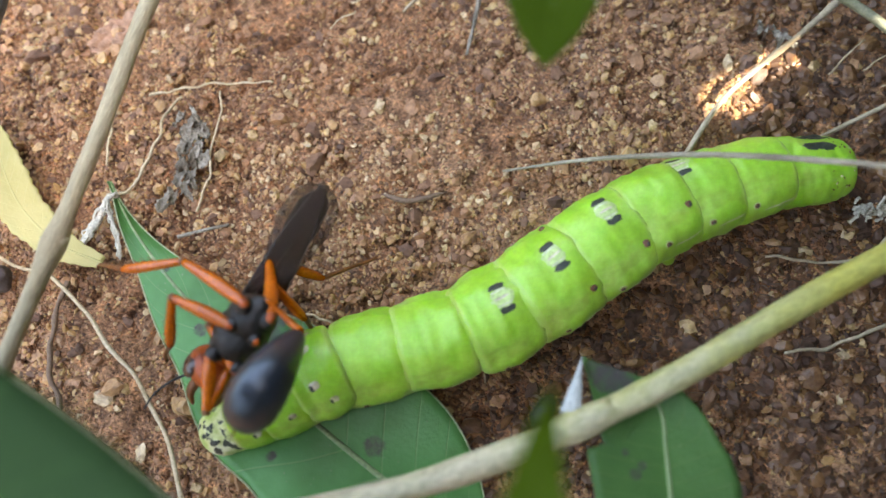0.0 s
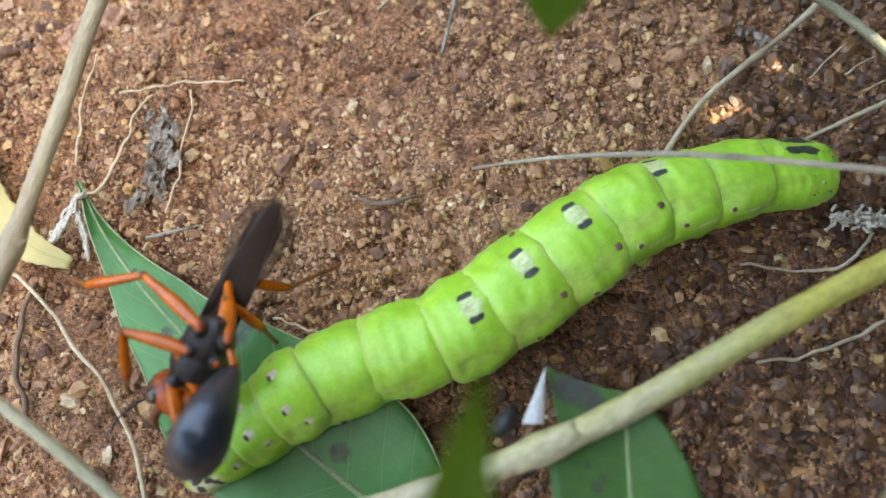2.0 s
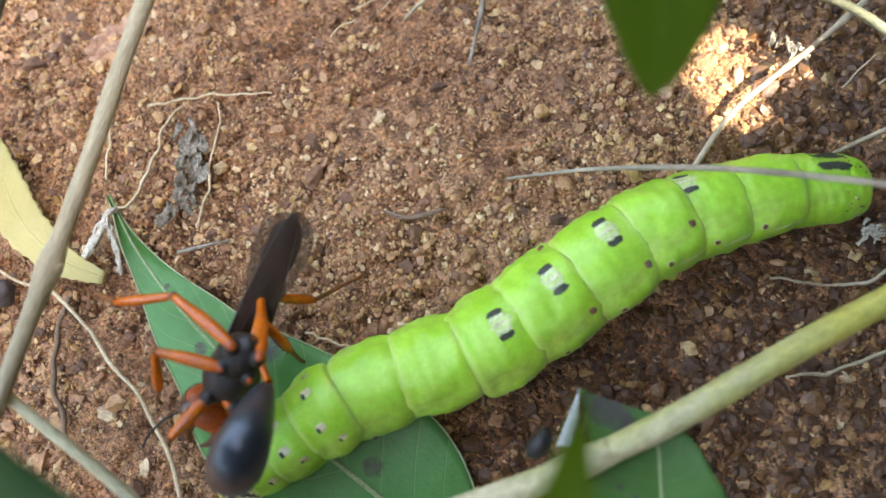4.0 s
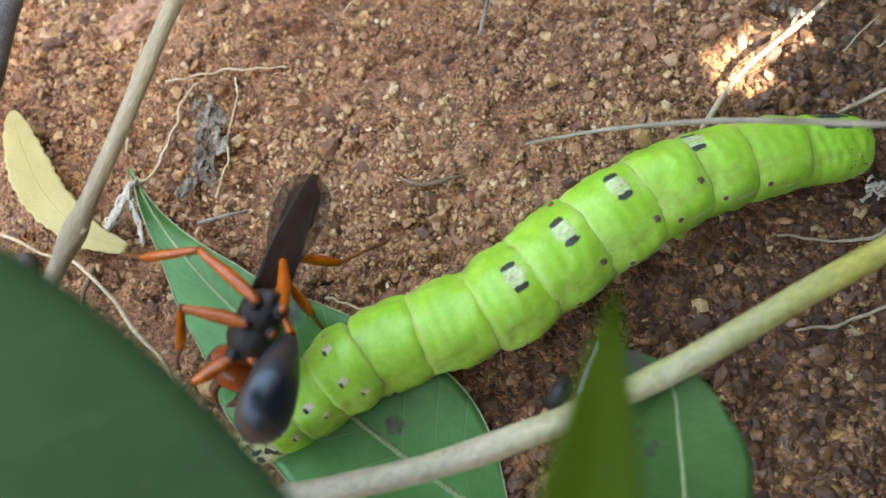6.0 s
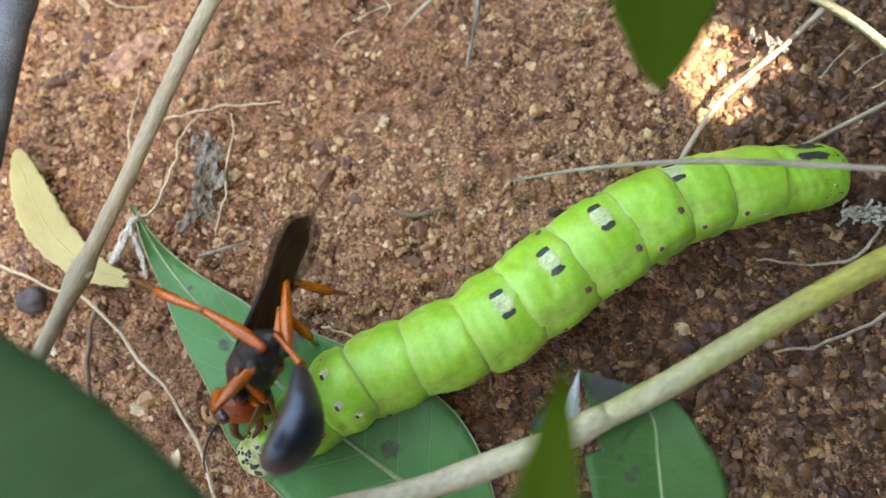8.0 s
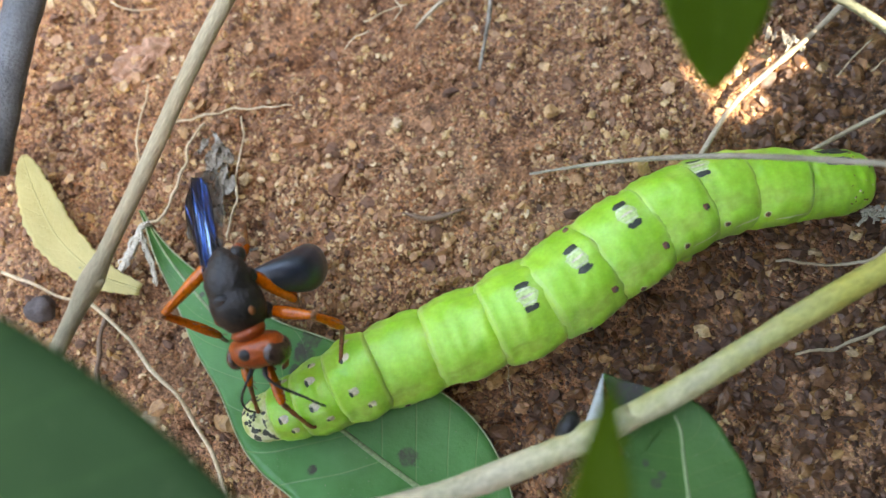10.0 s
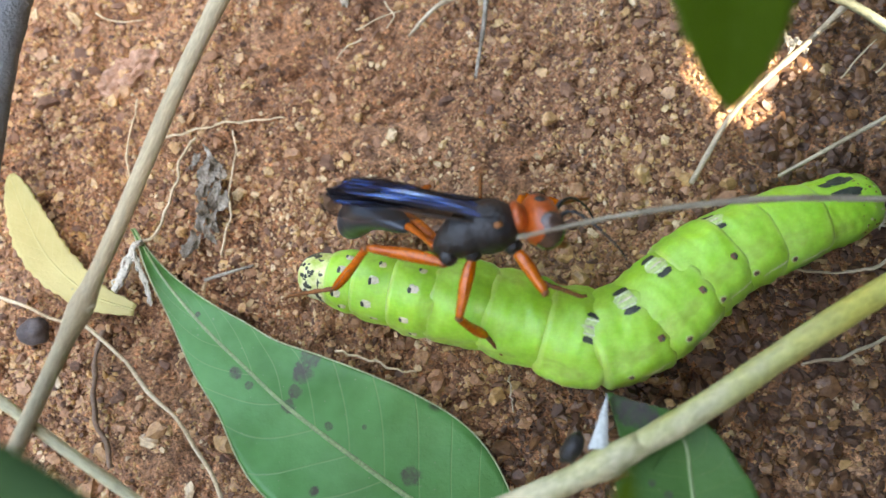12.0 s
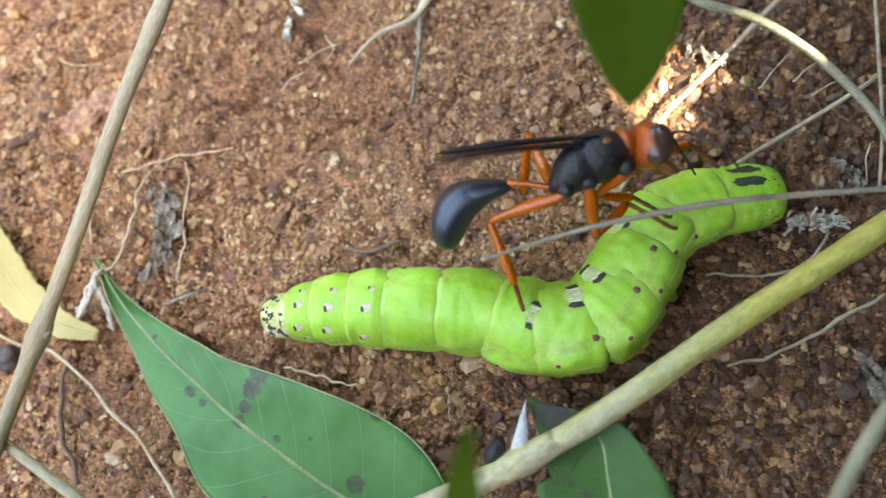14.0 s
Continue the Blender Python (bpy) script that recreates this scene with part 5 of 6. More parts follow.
def standing_stems():
    """Stems that sway a little: built along x about the point by which they are keyed."""
    made = {}
    for key, name, ahead, behind, r0, r1, mat, label, lumps in (
            ("left", "stem", 48, 40, 0.85, 0.72, STEM_BROWN, "grey-brown shrub stem with a thickened node", ((0.335, 0.5, 0.022), (0.72, 0.22, 0.02))),
            ("thick", "stem", 46, 44, 1.27, 1.06, STEM_YELLOW, "thick yellow-green shrub stem with rough pale bark", ((0.34, 0.14, 0.02), (0.25, 0.1, 0.03))),
            ("low", "stem", 26, 24, 0.52, 0.5, STEM_OLIVE, "slender pale straw-green stem", ())):
        thing = empty(name, (0, 0, 0), label, "stem", "shrub stems")
        bend = 0.0045 if key == "thick" else 0.0
        line = [Vector((x, bend * min(0, x) ** 2 + 0.5 * noise.noise((x * 0.045, r0, 0)), 0.4 * noise.noise((x * 0.05, 3, r0)))) for x in np.linspace(-behind, ahead, 90)]
        radii = []
        for i in range(90):
            u = i / 89
            r = r1 + (r0 - r1) * u
            for at, swell, wide in lumps:
                r *= 1 + swell * math.exp(-((u - at) / wide) ** 2)
            radii.append(r * (1 + 0.07 * noise.noise((u * 30, 1, r0))))
        bm = bmesh.new()
        tube(bm, line, radii, 20, 1.0, 0.006)
        part("stalk", bm, mat, thing)
        if key == "thick":
            # the swollen joint where bark peels
            joint = [(line[i], radii[i] * (1.01 + 0.08 * math.sin(math.pi * (i - 28) / 6) ** 2)) for i in range(28, 35)]
            bm = bmesh.new()
            tube(bm, [p for p, _ in joint], [r for _, r in joint], 20, 1.0, 0.03)
            part("node", bm, STEM_YELLOW, thing, "swollen joint with peeling pale bark")
        made[key] = thing
    node = made["left"]
    bm = bmesh.new()
    tube(bm, smooth_line([(-10.9, 0, 0), (-10.2, -0.8, 0.2), (-9.6, -1.2, 0.1)], 8), [0.6, 0.6, 0.55, 0.5, 0.45, 0.4, 0.3, 0.2], 8)
    part("stub", bm, STEM_BROWN, node, "short broken side shoot")
    twig = empty("dry_twig", (0, 0, 0), "thin grey dry twig lying across the caterpillar", "twig")
    bm = bmesh.new()
    line = smooth_line([(0, 0, 0), (9, 0.35, 0.1), (18.5, 0, 0), (27, -1.0, -0.3), (42, -3.6, -1.0)], 60)
    tube(bm, line, [0.14 + 0.15 * min(1, i / 25) + 0.05 * noise.noise((i * 0.4, 0, 0)) for i in range(60)], 8, 1.0, 0.08)
    part("stalk", bm, DEAD_TWIG, twig)
    made["twig"] = twig
    return made


def foreground_leaves():
    made = {}
    hang = empty("hanging_leaf", (0, 0, 0), "bright green pointed leaf hanging over the soil", "leaf", "shrub leaves")
    leaf_blade("blade", [(0, 0, 0), (0.4, 5, 0.6), (0.6, 12, 1.2), (0.2, 22, 1.0), (-1, 36, 0)], lambda v: (max(0.12, 4.7 * math.sin(math.pi * min(1, v * 1.0) ** 0.72) ** 0.9),) * 2, LEAF_BRIGHT, hang, 8, 44, 0.2, 0.08, 0.12, 0.06, LEAF_BRIGHT, 0.16, False, 11)
    made["hang"] = hang
    dark = empty("drooping_leaf", (0, 0, 0), "large dark green leaf close above the soil", "leaf", "shrub leaves")
    leaf_blade("blade", [(30, -34, 1.5), (16, -24, 1), (0, -13, 0.5), (-16, -3, 0), (-34, 6, -1)], lambda v: (max(0.2, 13.0 * math.sin(math.pi * min(1, v) ** 0.9) ** 0.7),) * 2, LEAF_NEAR, dark, 8, 40, 0.25, 0.03, 0.2, 0.0, RIB, 0.3, False, 12)
    made["dark"] = dark
    blade = empty("narrow_leaf", (0, 0, 0), "narrow upright green leaf blade", "leaf", "shrub leaves")
    leaf_blade("blade", [(0, 0, 0), (-0.6, -3, 0.3), (-1.6, -8, 0.8), (-3.0, -16, 1)], lambda v: (max(0.1, 3.6 * v ** 0.8),) * 2, LEAF_BRIGHT, blade, 6, 30, 0.2, 0.15, 0.12, 0.0, LEAF_BRIGHT, 0.2, False, 13)
    made["blade"] = blade
    return made


def shade_crown():
    """Unseen leaves added between the sun and the soil to shade it, with the gap that lets the sun patch through."""
    crown = empty("added_shade_crown", (95, -35, 160), "unseen green foliage added to shade the soil", "shrub", kind="")
    origin = Vector((95, -35, 160))
    rnd = random.Random(9)
    bm = bmesh.new()
    uvs = bm.loops.layers.uv.new("UVMap")
    spots = [(35.3, 42.5, 0.35), (35.2, 38.5, 0.4), (35.4, 34.7, 0.45), (33.1, 32.3, 0.2), (40.2, 41.5, 0.25), (41.5, 36.0, 0.2)]
    # extra leaves, added nearer the soil to darken its right side
    low = [(a, b) for a in range(19, 44) for b in range(34)]
    beside = [(a, b) for a in range(16, 25) for b in range(14, 36)]
    for n, (i, j) in enumerate([(a, b) for layer in range(2) for a in range(44) for b in range(40)] + low + beside):
            gx0, gy0 = -80 + i * 6.2 + rnd.uniform(-3, 3), -110 + j * 6.2 + rnd.uniform(-3, 3)
            height = 150 + rnd.uniform(-35, 60)
            if gx0 > 52 or gy0 < -30:
                height = rnd.uniform(45, 120)
            elif gx0 > 16:
                height = rnd.uniform(78, 125)
            if n >= 3520:
                height = rnd.uniform(30, 60) if n < 3520 + len(low) else rnd.uniform(52, 80)
            size, wide = rnd.uniform(9, 13), rnd.uniform(4, 6)
            a = rnd.uniform(0, 6.28)
            ax, ay = Vector((math.cos(a), math.sin(a), 0)), Vector((-math.sin(a), math.cos(a), 0))
            blocked = False
            for sx, sy, r in spots:
                d = Vector((sx - gx0, sy - gy0, 0))
                if (d.dot(ax) / (size + r)) ** 2 + (d.dot(ay) / (wide + r)) ** 2 < 1:
                    blocked = True
            if blocked:
                continue
            c = Vector((gx0, gy0, 0)) + SUN_FROM * (height / SUN_FROM.z) - origin
            tilt = Matrix.Rotation(rnd.uniform(-0.4, 0.4), 3, ax) @ Matrix.Rotation(rnd.uniform(-0.4, 0.4), 3, ay)
            ring = []
            for k in range(10):
                b = 2 * math.pi * k / 10
                q = ax * size * math.cos(b) + ay * wide * math.sin(b) * (1 - 0.3 * math.cos(b))
                ring.append(bm.verts.new(c + tilt @ q))
            f = bm.faces.new(ring)
            for lp in f.loops:
                lp[uvs].uv = (0.5, 0.5)
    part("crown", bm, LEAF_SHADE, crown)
    # a branch added to carry the unseen crown
    bm = bmesh.new()
    tube(bm, smooth_line([(330, -260, -162), (320, -250, -60), (260, -200, 30), (160, -120, 20), (60, -40, 10), (-40, 30, 0)], 30), [6 - 0.15 * i for i in range(30)], 8)
    part("branch", bm, STEM_BROWN, crown)


def scrub_screen():
    """An unseen leafy screen added all round to block skylight, lower towards the open side from which the light comes.
    """
    bm = bmesh.new()
    rings = []
    rnd = random.Random(21)
    for k in range(7):
        row = []
        for i in range(96):
            a = 2 * math.pi * i / 96
            open_side = 0.5 + 0.5 * math.cos(a - math.atan2(0.45, -0.9))
            top = 1600 - 1200 * open_side
            r = 1300 + 160 * noise.noise((math.cos(a) * 4, math.sin(a) * 4, k * 0.7)) + 40 * rnd.uniform(-1, 1)
            z = -20 + top * k / 6 * (1 + 0.1 * rnd.uniform(-1, 1))
            row.append(bm.verts.new((r * math.cos(a), r * math.sin(a), z)))
        rings.append(row)
    for p, q in zip(rings, rings[1:]):
        for i in range(96):
            bm.faces.new((p[i], p[(i + 1) % 96], q[(i + 1) % 96], q[i]))
    bmesh.ops.solidify(bm, geom=bm.faces[:], thickness=60)
    tagged(part("backdrop", bm, SCRUB_SCREEN), "unseen dark green screen added to block low skylight", "scrub", kind="structure")


def gap_shade_leaf():
    """One more unseen leaf, added to swing in and out of the gap that lets the sun patch through."""
    thing = empty("gap_shade_leaf", (0, 0, 0), "unseen green leaf added to shade the sun patch", "leaf", "shrub leaves")
    leaf_blade("blade", [(-13, -13, 0), (-6, -5, 1), (3, 4, 1), (14, 15, 0)], lambda v: (max(0.1, 11.0 * math.sin(math.pi * v) ** 0.7),) * 2, LEAF_DEEP, thing, 6, 24, 0.2, 0.1, 0.2)
    return thing


# ---- the caterpillar ----
# name, start and end along the body, half width at the middle
SEGMENTS = [("head", -1.2, 2.4, 2.4), ("thorax_ring", 2.0, 5.2, 3.1), ("thorax_ring", 5.0, 9.2, 3.7), ("thorax_ring", 9.0, 13.4, 4.2),
            ("body_ring", 13.2, 19.3, 4.25), ("body_ring", 19.2, 25.6, 4.35), ("body_ring", 25.5, 31.6, 4.7), ("body_ring", 31.4, 38.0, 4.9),
            ("body_ring", 38.0, 44.6, 4.95), ("body_ring", 44.5, 50.2, 4.75), ("body_ring", 50.0, 55.4, 4.5), ("body_ring", 55.0, 61.2, 4.15), ("tail_ring", 60.6, 68.0, 3.6)]
BODY_LENGTH = 67.4


def segment_radius(i, x, half):
    """Half width of ring i at x along it (x runs towards the head)."""
    r = SEGMENTS[i][3]
    ahead = SEGMENTS[max(0, i - 1)][3]
    behind = SEGMENTS[min(len(SEGMENTS) - 1, i + 1)][3]
    u = x / half
    taper = (ahead - r) * 0.45 * max(0, u) + (behind - r) * 0.45 * max(0, -u)
    folds = 0.0035 * math.cos(x * 2 * math.pi / 1.35 + i) if i > 0 else 0.0
    swell = 1.0 - (0.035 if u > 0 else 0.055) * abs(u) ** 2.6 + folds
    if abs(u) > 0.98:
        swell *= math.sqrt(max(0.0, 1 - ((abs(u) - 0.98) / 0.34) ** 2))
    if i == len(SEGMENTS) - 1 and u < 0.1:
        swell *= 0.55 + 0.45 * math.sqrt(max(0.0, 1 - ((0.1 - u) / 1.35) ** 2))
    if i == 0 and u > 0:
        swell *= math.sqrt(max(0.0, 1 - (u / 1.3) ** 2))
    return (r + taper) * swell


def plump(i, co):
    """The uneven fullness of ring i: flatter below, and lumpy."""
    n = Vector((0, co.y, co.z))
    if n.length < 0.3:
        return co
    low = 1 - 0.16 * max(0, -n.normalized().z) ** 2
    n.normalize()
    wob = 1 + 0.05 * noise.noise(Vector((co.x * 0.4 + i * 7, n.y * 1.6, n.z * 1.6))) + 0.035 * noise.noise(Vector((co.x * 0.9 + i * 5, n.y * 4.5, n.z * 4.5)))
    if 1 <= i <= 11:
        # a full lobe along each side, with a slanting fold above it
        half = (SEGMENTS[i][2] - SEGMENTS[i][1]) / 2
        side = math.degrees(math.atan2(abs(n.y), n.z))
        wob += 0.08 * math.exp(-((side - 84) / 17) ** 2) * max(0.0, 1 - (co.x / half) ** 2)
        wob -= 0.045 * math.exp(-((side - 58 - 10 * co.x / half) / 5) ** 2) * (0.5 + 0.5 * min(1, abs(co.x / half) * 1.6))
    if i in (0, 12):
        wob += 0.05 * noise.noise(Vector((co.x * 1.7 + i, co.y * 1.3, co.z * 1.3)))
    return Vector((co.x, co.y * wob, co.z * low * wob))


def caterpillar():
    root = empty("caterpillar", (10, 18, 0), "fat bright green hawkmoth caterpillar with paired black marks", "caterpillar")
    rings = []
    for i, (name, a, b, r) in enumerate(SEGMENTS):
        half = (b - a) / 2
        reach = 1.31
        bm = bmesh.new()
        stations = []
        for k in range(45):
            u = -reach + 2 * reach * k / 44
            w = max(0.02, segment_radius(i, u * half, half))
            stations.append((u * half, w, w, 0, 0))
        loft(bm, stations, 48)
        uvs = bm.loops.layers.uv.new("UVMap")
        for f in bm.faces:
            for lp in f.loops:
                lp[uvs].uv = (abs(lp.vert.co.x) / half if 0 < i < 12 else 0.0, 0.5)
        for v in bm.verts:
            v.co = plump(i, v.co)
        ring = part(name, bm, FACE_SKIN if i == 0 else SKIN, root)

        def patch(pname, x0, angle, dx, width, mat, label="", off=0.035):
            """A mark that lies on the skin: an oval round x0 and angle (from the back), half length dx, half width in mm."""
            q = bmesh.new()
            loops = []
            for ringno in range(5):
                f = ringno / 4
                row = []
                for k in range(14):
                    t = 2 * math.pi * k / 14
                    wob = 1 + (0.3 if width > 0.2 else 0.1) * noise.noise((k * 0.9, i * 3.1, x0 * 5 + angle))
                    x = x0 + dx * f * math.copysign(abs(math.cos(t)) ** 0.7, math.cos(t)) * wob
                    w = segment_radius(i, x, half)
                    an = radians(angle) + (width / max(w, 0.5)) * f * math.sin(t) * wob
                    wr = w + off * (1 - 0.9 * f ** 4) + 0.012
                    row.append(q.verts.new(plump(i, Vector((x, wr * math.sin(an), wr * math.cos(an))))))
                loops.append(row)
            for p, s in zip(loops[1:], loops[2:]):
                for k in range(14):
                    q.faces.new((p[k], p[(k + 1) % 14], s[(k + 1) % 14], s[k]))
            q.faces.new(loops[1])
            bmesh.ops.delete(q, geom=loops[0], context="VERTS")
            part(pname, q, mat, ring, label)

        if i in (6, 7, 8, 10, 12):
            at = {10: 0.7, 12: -0.1}.get(i, -0.30) * half
            for s in (-1, 1):
                patch("black_mark", at, s * (14.5 if i < 12 else 13), 0.8 if i < 12 else 1.7, 0.34 if i < 12 else 0.55, MARK_BLACK, "black bar on the back", 0.05)
            if i < 12:
                patch("saddle", at, 0, 1.05, 1.0, SKIN_PALE, "pale yellowish saddle", 0.02)
                for s in (-1, 1):
                    patch("pale_line", at, s * 8.8, 0.8, 0.12, LINE_PALE, "pale line between the bars", 0.05)
                patch("buff_line", at, 0, 0.8, 0.16, MARK_CREAM, "buff line between the bars", 0.05)
        if 4 <= i <= 11:
            for s in (-1, 1):
                patch("pale_fold", -0.35 * half, s * 96, 0.55 * half, 0.13, LINE_PALE, "pale fold along the side", 0.03)
                patch("spiracle_rim", 0.45 * half, s * 86, 0.38, 0.36, SKIN_PALE, "pale rim of the breathing hole", 0.03)
                patch("spiracle", 0.45 * half, s * 86, 0.3, 0.28, MARK_BROWN, "brown breathing hole", 0.06)
                patch("spiracle_core", 0.45 * half, s * 86, 0.17, 0.17, MARK_BLACK, "dark core of the breathing hole", 0.09)
                if i in (7, 8, 9):
                    patch("brown_wart", -0.72 * half, s * 56, 0.36, 0.34, MARK_BROWN, "brown wart on the flank", 0.08)
                    patch("wart_core", -0.75 * half, s * 57, 0.2, 0.22, MARK_BLACK, "dark core of the wart", 0.13)
        if i in (1, 2, 3):
            for s in (-1, 1):
                ang = (24, 20, 24)[i - 1] + s * 4
                patch("pale_wart", (0.1 + 0.1 * s) * half, s * ang, 0.55, 0.4, MARK_CREAM, "cream wart with a black edge", 0.06)
                patch("wart_edge", (0.1 + 0.1 * s) * half + 0.35, s * ang + 2, 0.2, 0.34, MARK_BLACK, "black wart edge", 0.1)
                patch("pale_wart", -0.25 * half, s * (ang + 27), 0.4, 0.34, MARK_CREAM, "cream wart with a black edge", 0.06)
                patch("speck", -0.25 * half + 0.3, s * (ang + 29), 0.17, 0.24, MARK_BLACK, "", 0.1)
        if i == 0:
            rnd = random.Random(4)
            for k in range(16):
                patch("speck", rnd.gauss(0.45, 0.3) * half, rnd.gauss(0, 30), rnd.uniform(0.08, 0.22), rnd.uniform(0.08, 0.26), MARK_BLACK, "", 0.03 + 0.005 * k)
        if i == 12:
            rnd = random.Random(5)
            for k in range(24):
                patch("speck", rnd.uniform(-0.95, -0.3) * half, rnd.uniform(-10, 95), rnd.uniform(0.05, 0.16), rnd.uniform(0.04, 0.13), MARK_BROWN if k % 4 else MARK_CREAM, "", 0.03 + 0.004 * k)
        if 6 <= i <= 9:
            for s in (-1, 1):
                q = bmesh.new()
                loft(q, [(0, 0.9, 0.9, 0, 0), (0.8, 0.85, 0.85, 0, 0), (1.5, 0.7, 0.7, 0, 0), (1.9, 0.55, 0.55, 0, 0)], 12)
                bmesh.ops.transform(q, matrix=Matrix.Translation((0, s * 1.8, -r * 0.62)) @ Matrix.Rotation(radians(90), 4, "Y"), verts=q.verts)
                part("proleg", q, SKIN, ring, "stubby green proleg")
        rings.append(ring)
    return root, rings


SPINES = [SPINE_0, SPINE_2, SPINE_7, SPINE_10_5, SPINE_11_5, SPINE_12, SPINE_12_5, SPINE_13, SPINE_13_5, SPINE_14]
# twist of the back away from straight up, along the body, lying flat and then hauled over
TWIST_REST = [(0, 10), (28, 8), (41, 22), (48, 42), (58, 38), (68, 38)]
TWIST_HAULED = [(0, 0), (10, -25), (20, -25), (28.5, 10), (34.7, 38), (41.3, 50), (53, 54), (60, 38), (68, 22)]


def spine_at(t):
    for (t0, a), (t1, b) in zip(SPINES, SPINES[1:]):
        if t <= t1:
            f = max(0.0, (t - t0) / (t1 - t0))
            f = f * f * (3 - 2 * f)
            return [Vector((*p, 0)).lerp(Vector((*q, 0)), f) for p, q in zip(a, b)]
    return [Vector((*p, 0)) for p in SPINES[-1][1]]


def ring_poses(t):
    """Poses of all rings at t, in world millimetres."""
    line = smooth_line(spine_at(t), 140)
    run = np.concatenate([[0], np.cumsum([(b - a).length for a, b in zip(line, line[1:])])])
    hauled = min(1.0, max(0.0, (t - 11.4) / 0.7))
    made = []
    for i, (name, a, b, r) in enumerate(SEGMENTS):
        s = (a + b) / 2
        if s > 31:
            s = 31 + (s - 31) * (run[-1] - 31) / (BODY_LENGTH - 31)
        s -= 2.2 * hauled * float(np.interp(s, (11, 28, 34, 46, 62), (0, 0.5, 1, 1, 0)))
        ends = []
        for q in (s - 1.6, s, s + 1.6):
            ends.append(Vector([np.interp(q, run, [p[k] for p in line]) for k in range(2)] + [0]))
        if s - 1.6 < 0:
            ends[0] = line[0] + (line[0] - line[8]).normalized() * (1.6 - s)
        if s + 1.6 > run[-1]:
            ends[2] = line[-1] + (line[-1] - line[-9]).normalized() * (s + 1.6 - run[-1])
        c = ends[1] if 0 <= s <= run[-1] else (ends[0] + ends[2]) / 2
        ahead = (ends[0] - ends[2]).normalized()
        mid = (a + b) / 2
        roll = (1 - hauled) * np.interp(mid, *zip(*TWIST_REST)) + hauled * np.interp(mid, *zip(*TWIST_HAULED))
        up = Vector((0, 0, 1))
        left = up.cross(ahead)
        m = Matrix((ahead, left, up)).transposed().to_4x4()
        rest = 0.9 * r + 0.25 + (0.9 * (1 - hauled) if i < 4 else 0)
        m = Matrix.Translation((c.x, c.y, rest)) @ m @ Matrix.Rotation(radians(roll), 4, "X")
        made.append(m)
    return made


# ---- the wasp ----
STALK, GASTER, WINGLEN = 4.0, 9.4, 14.6
LEGS = {"front": (4.6, 4.2, 4.2, 2.2), "mid": (5.6, 4.9, 5.2, -1.7), "hind": (7.4, 6.6, 6.6, -4.3)}


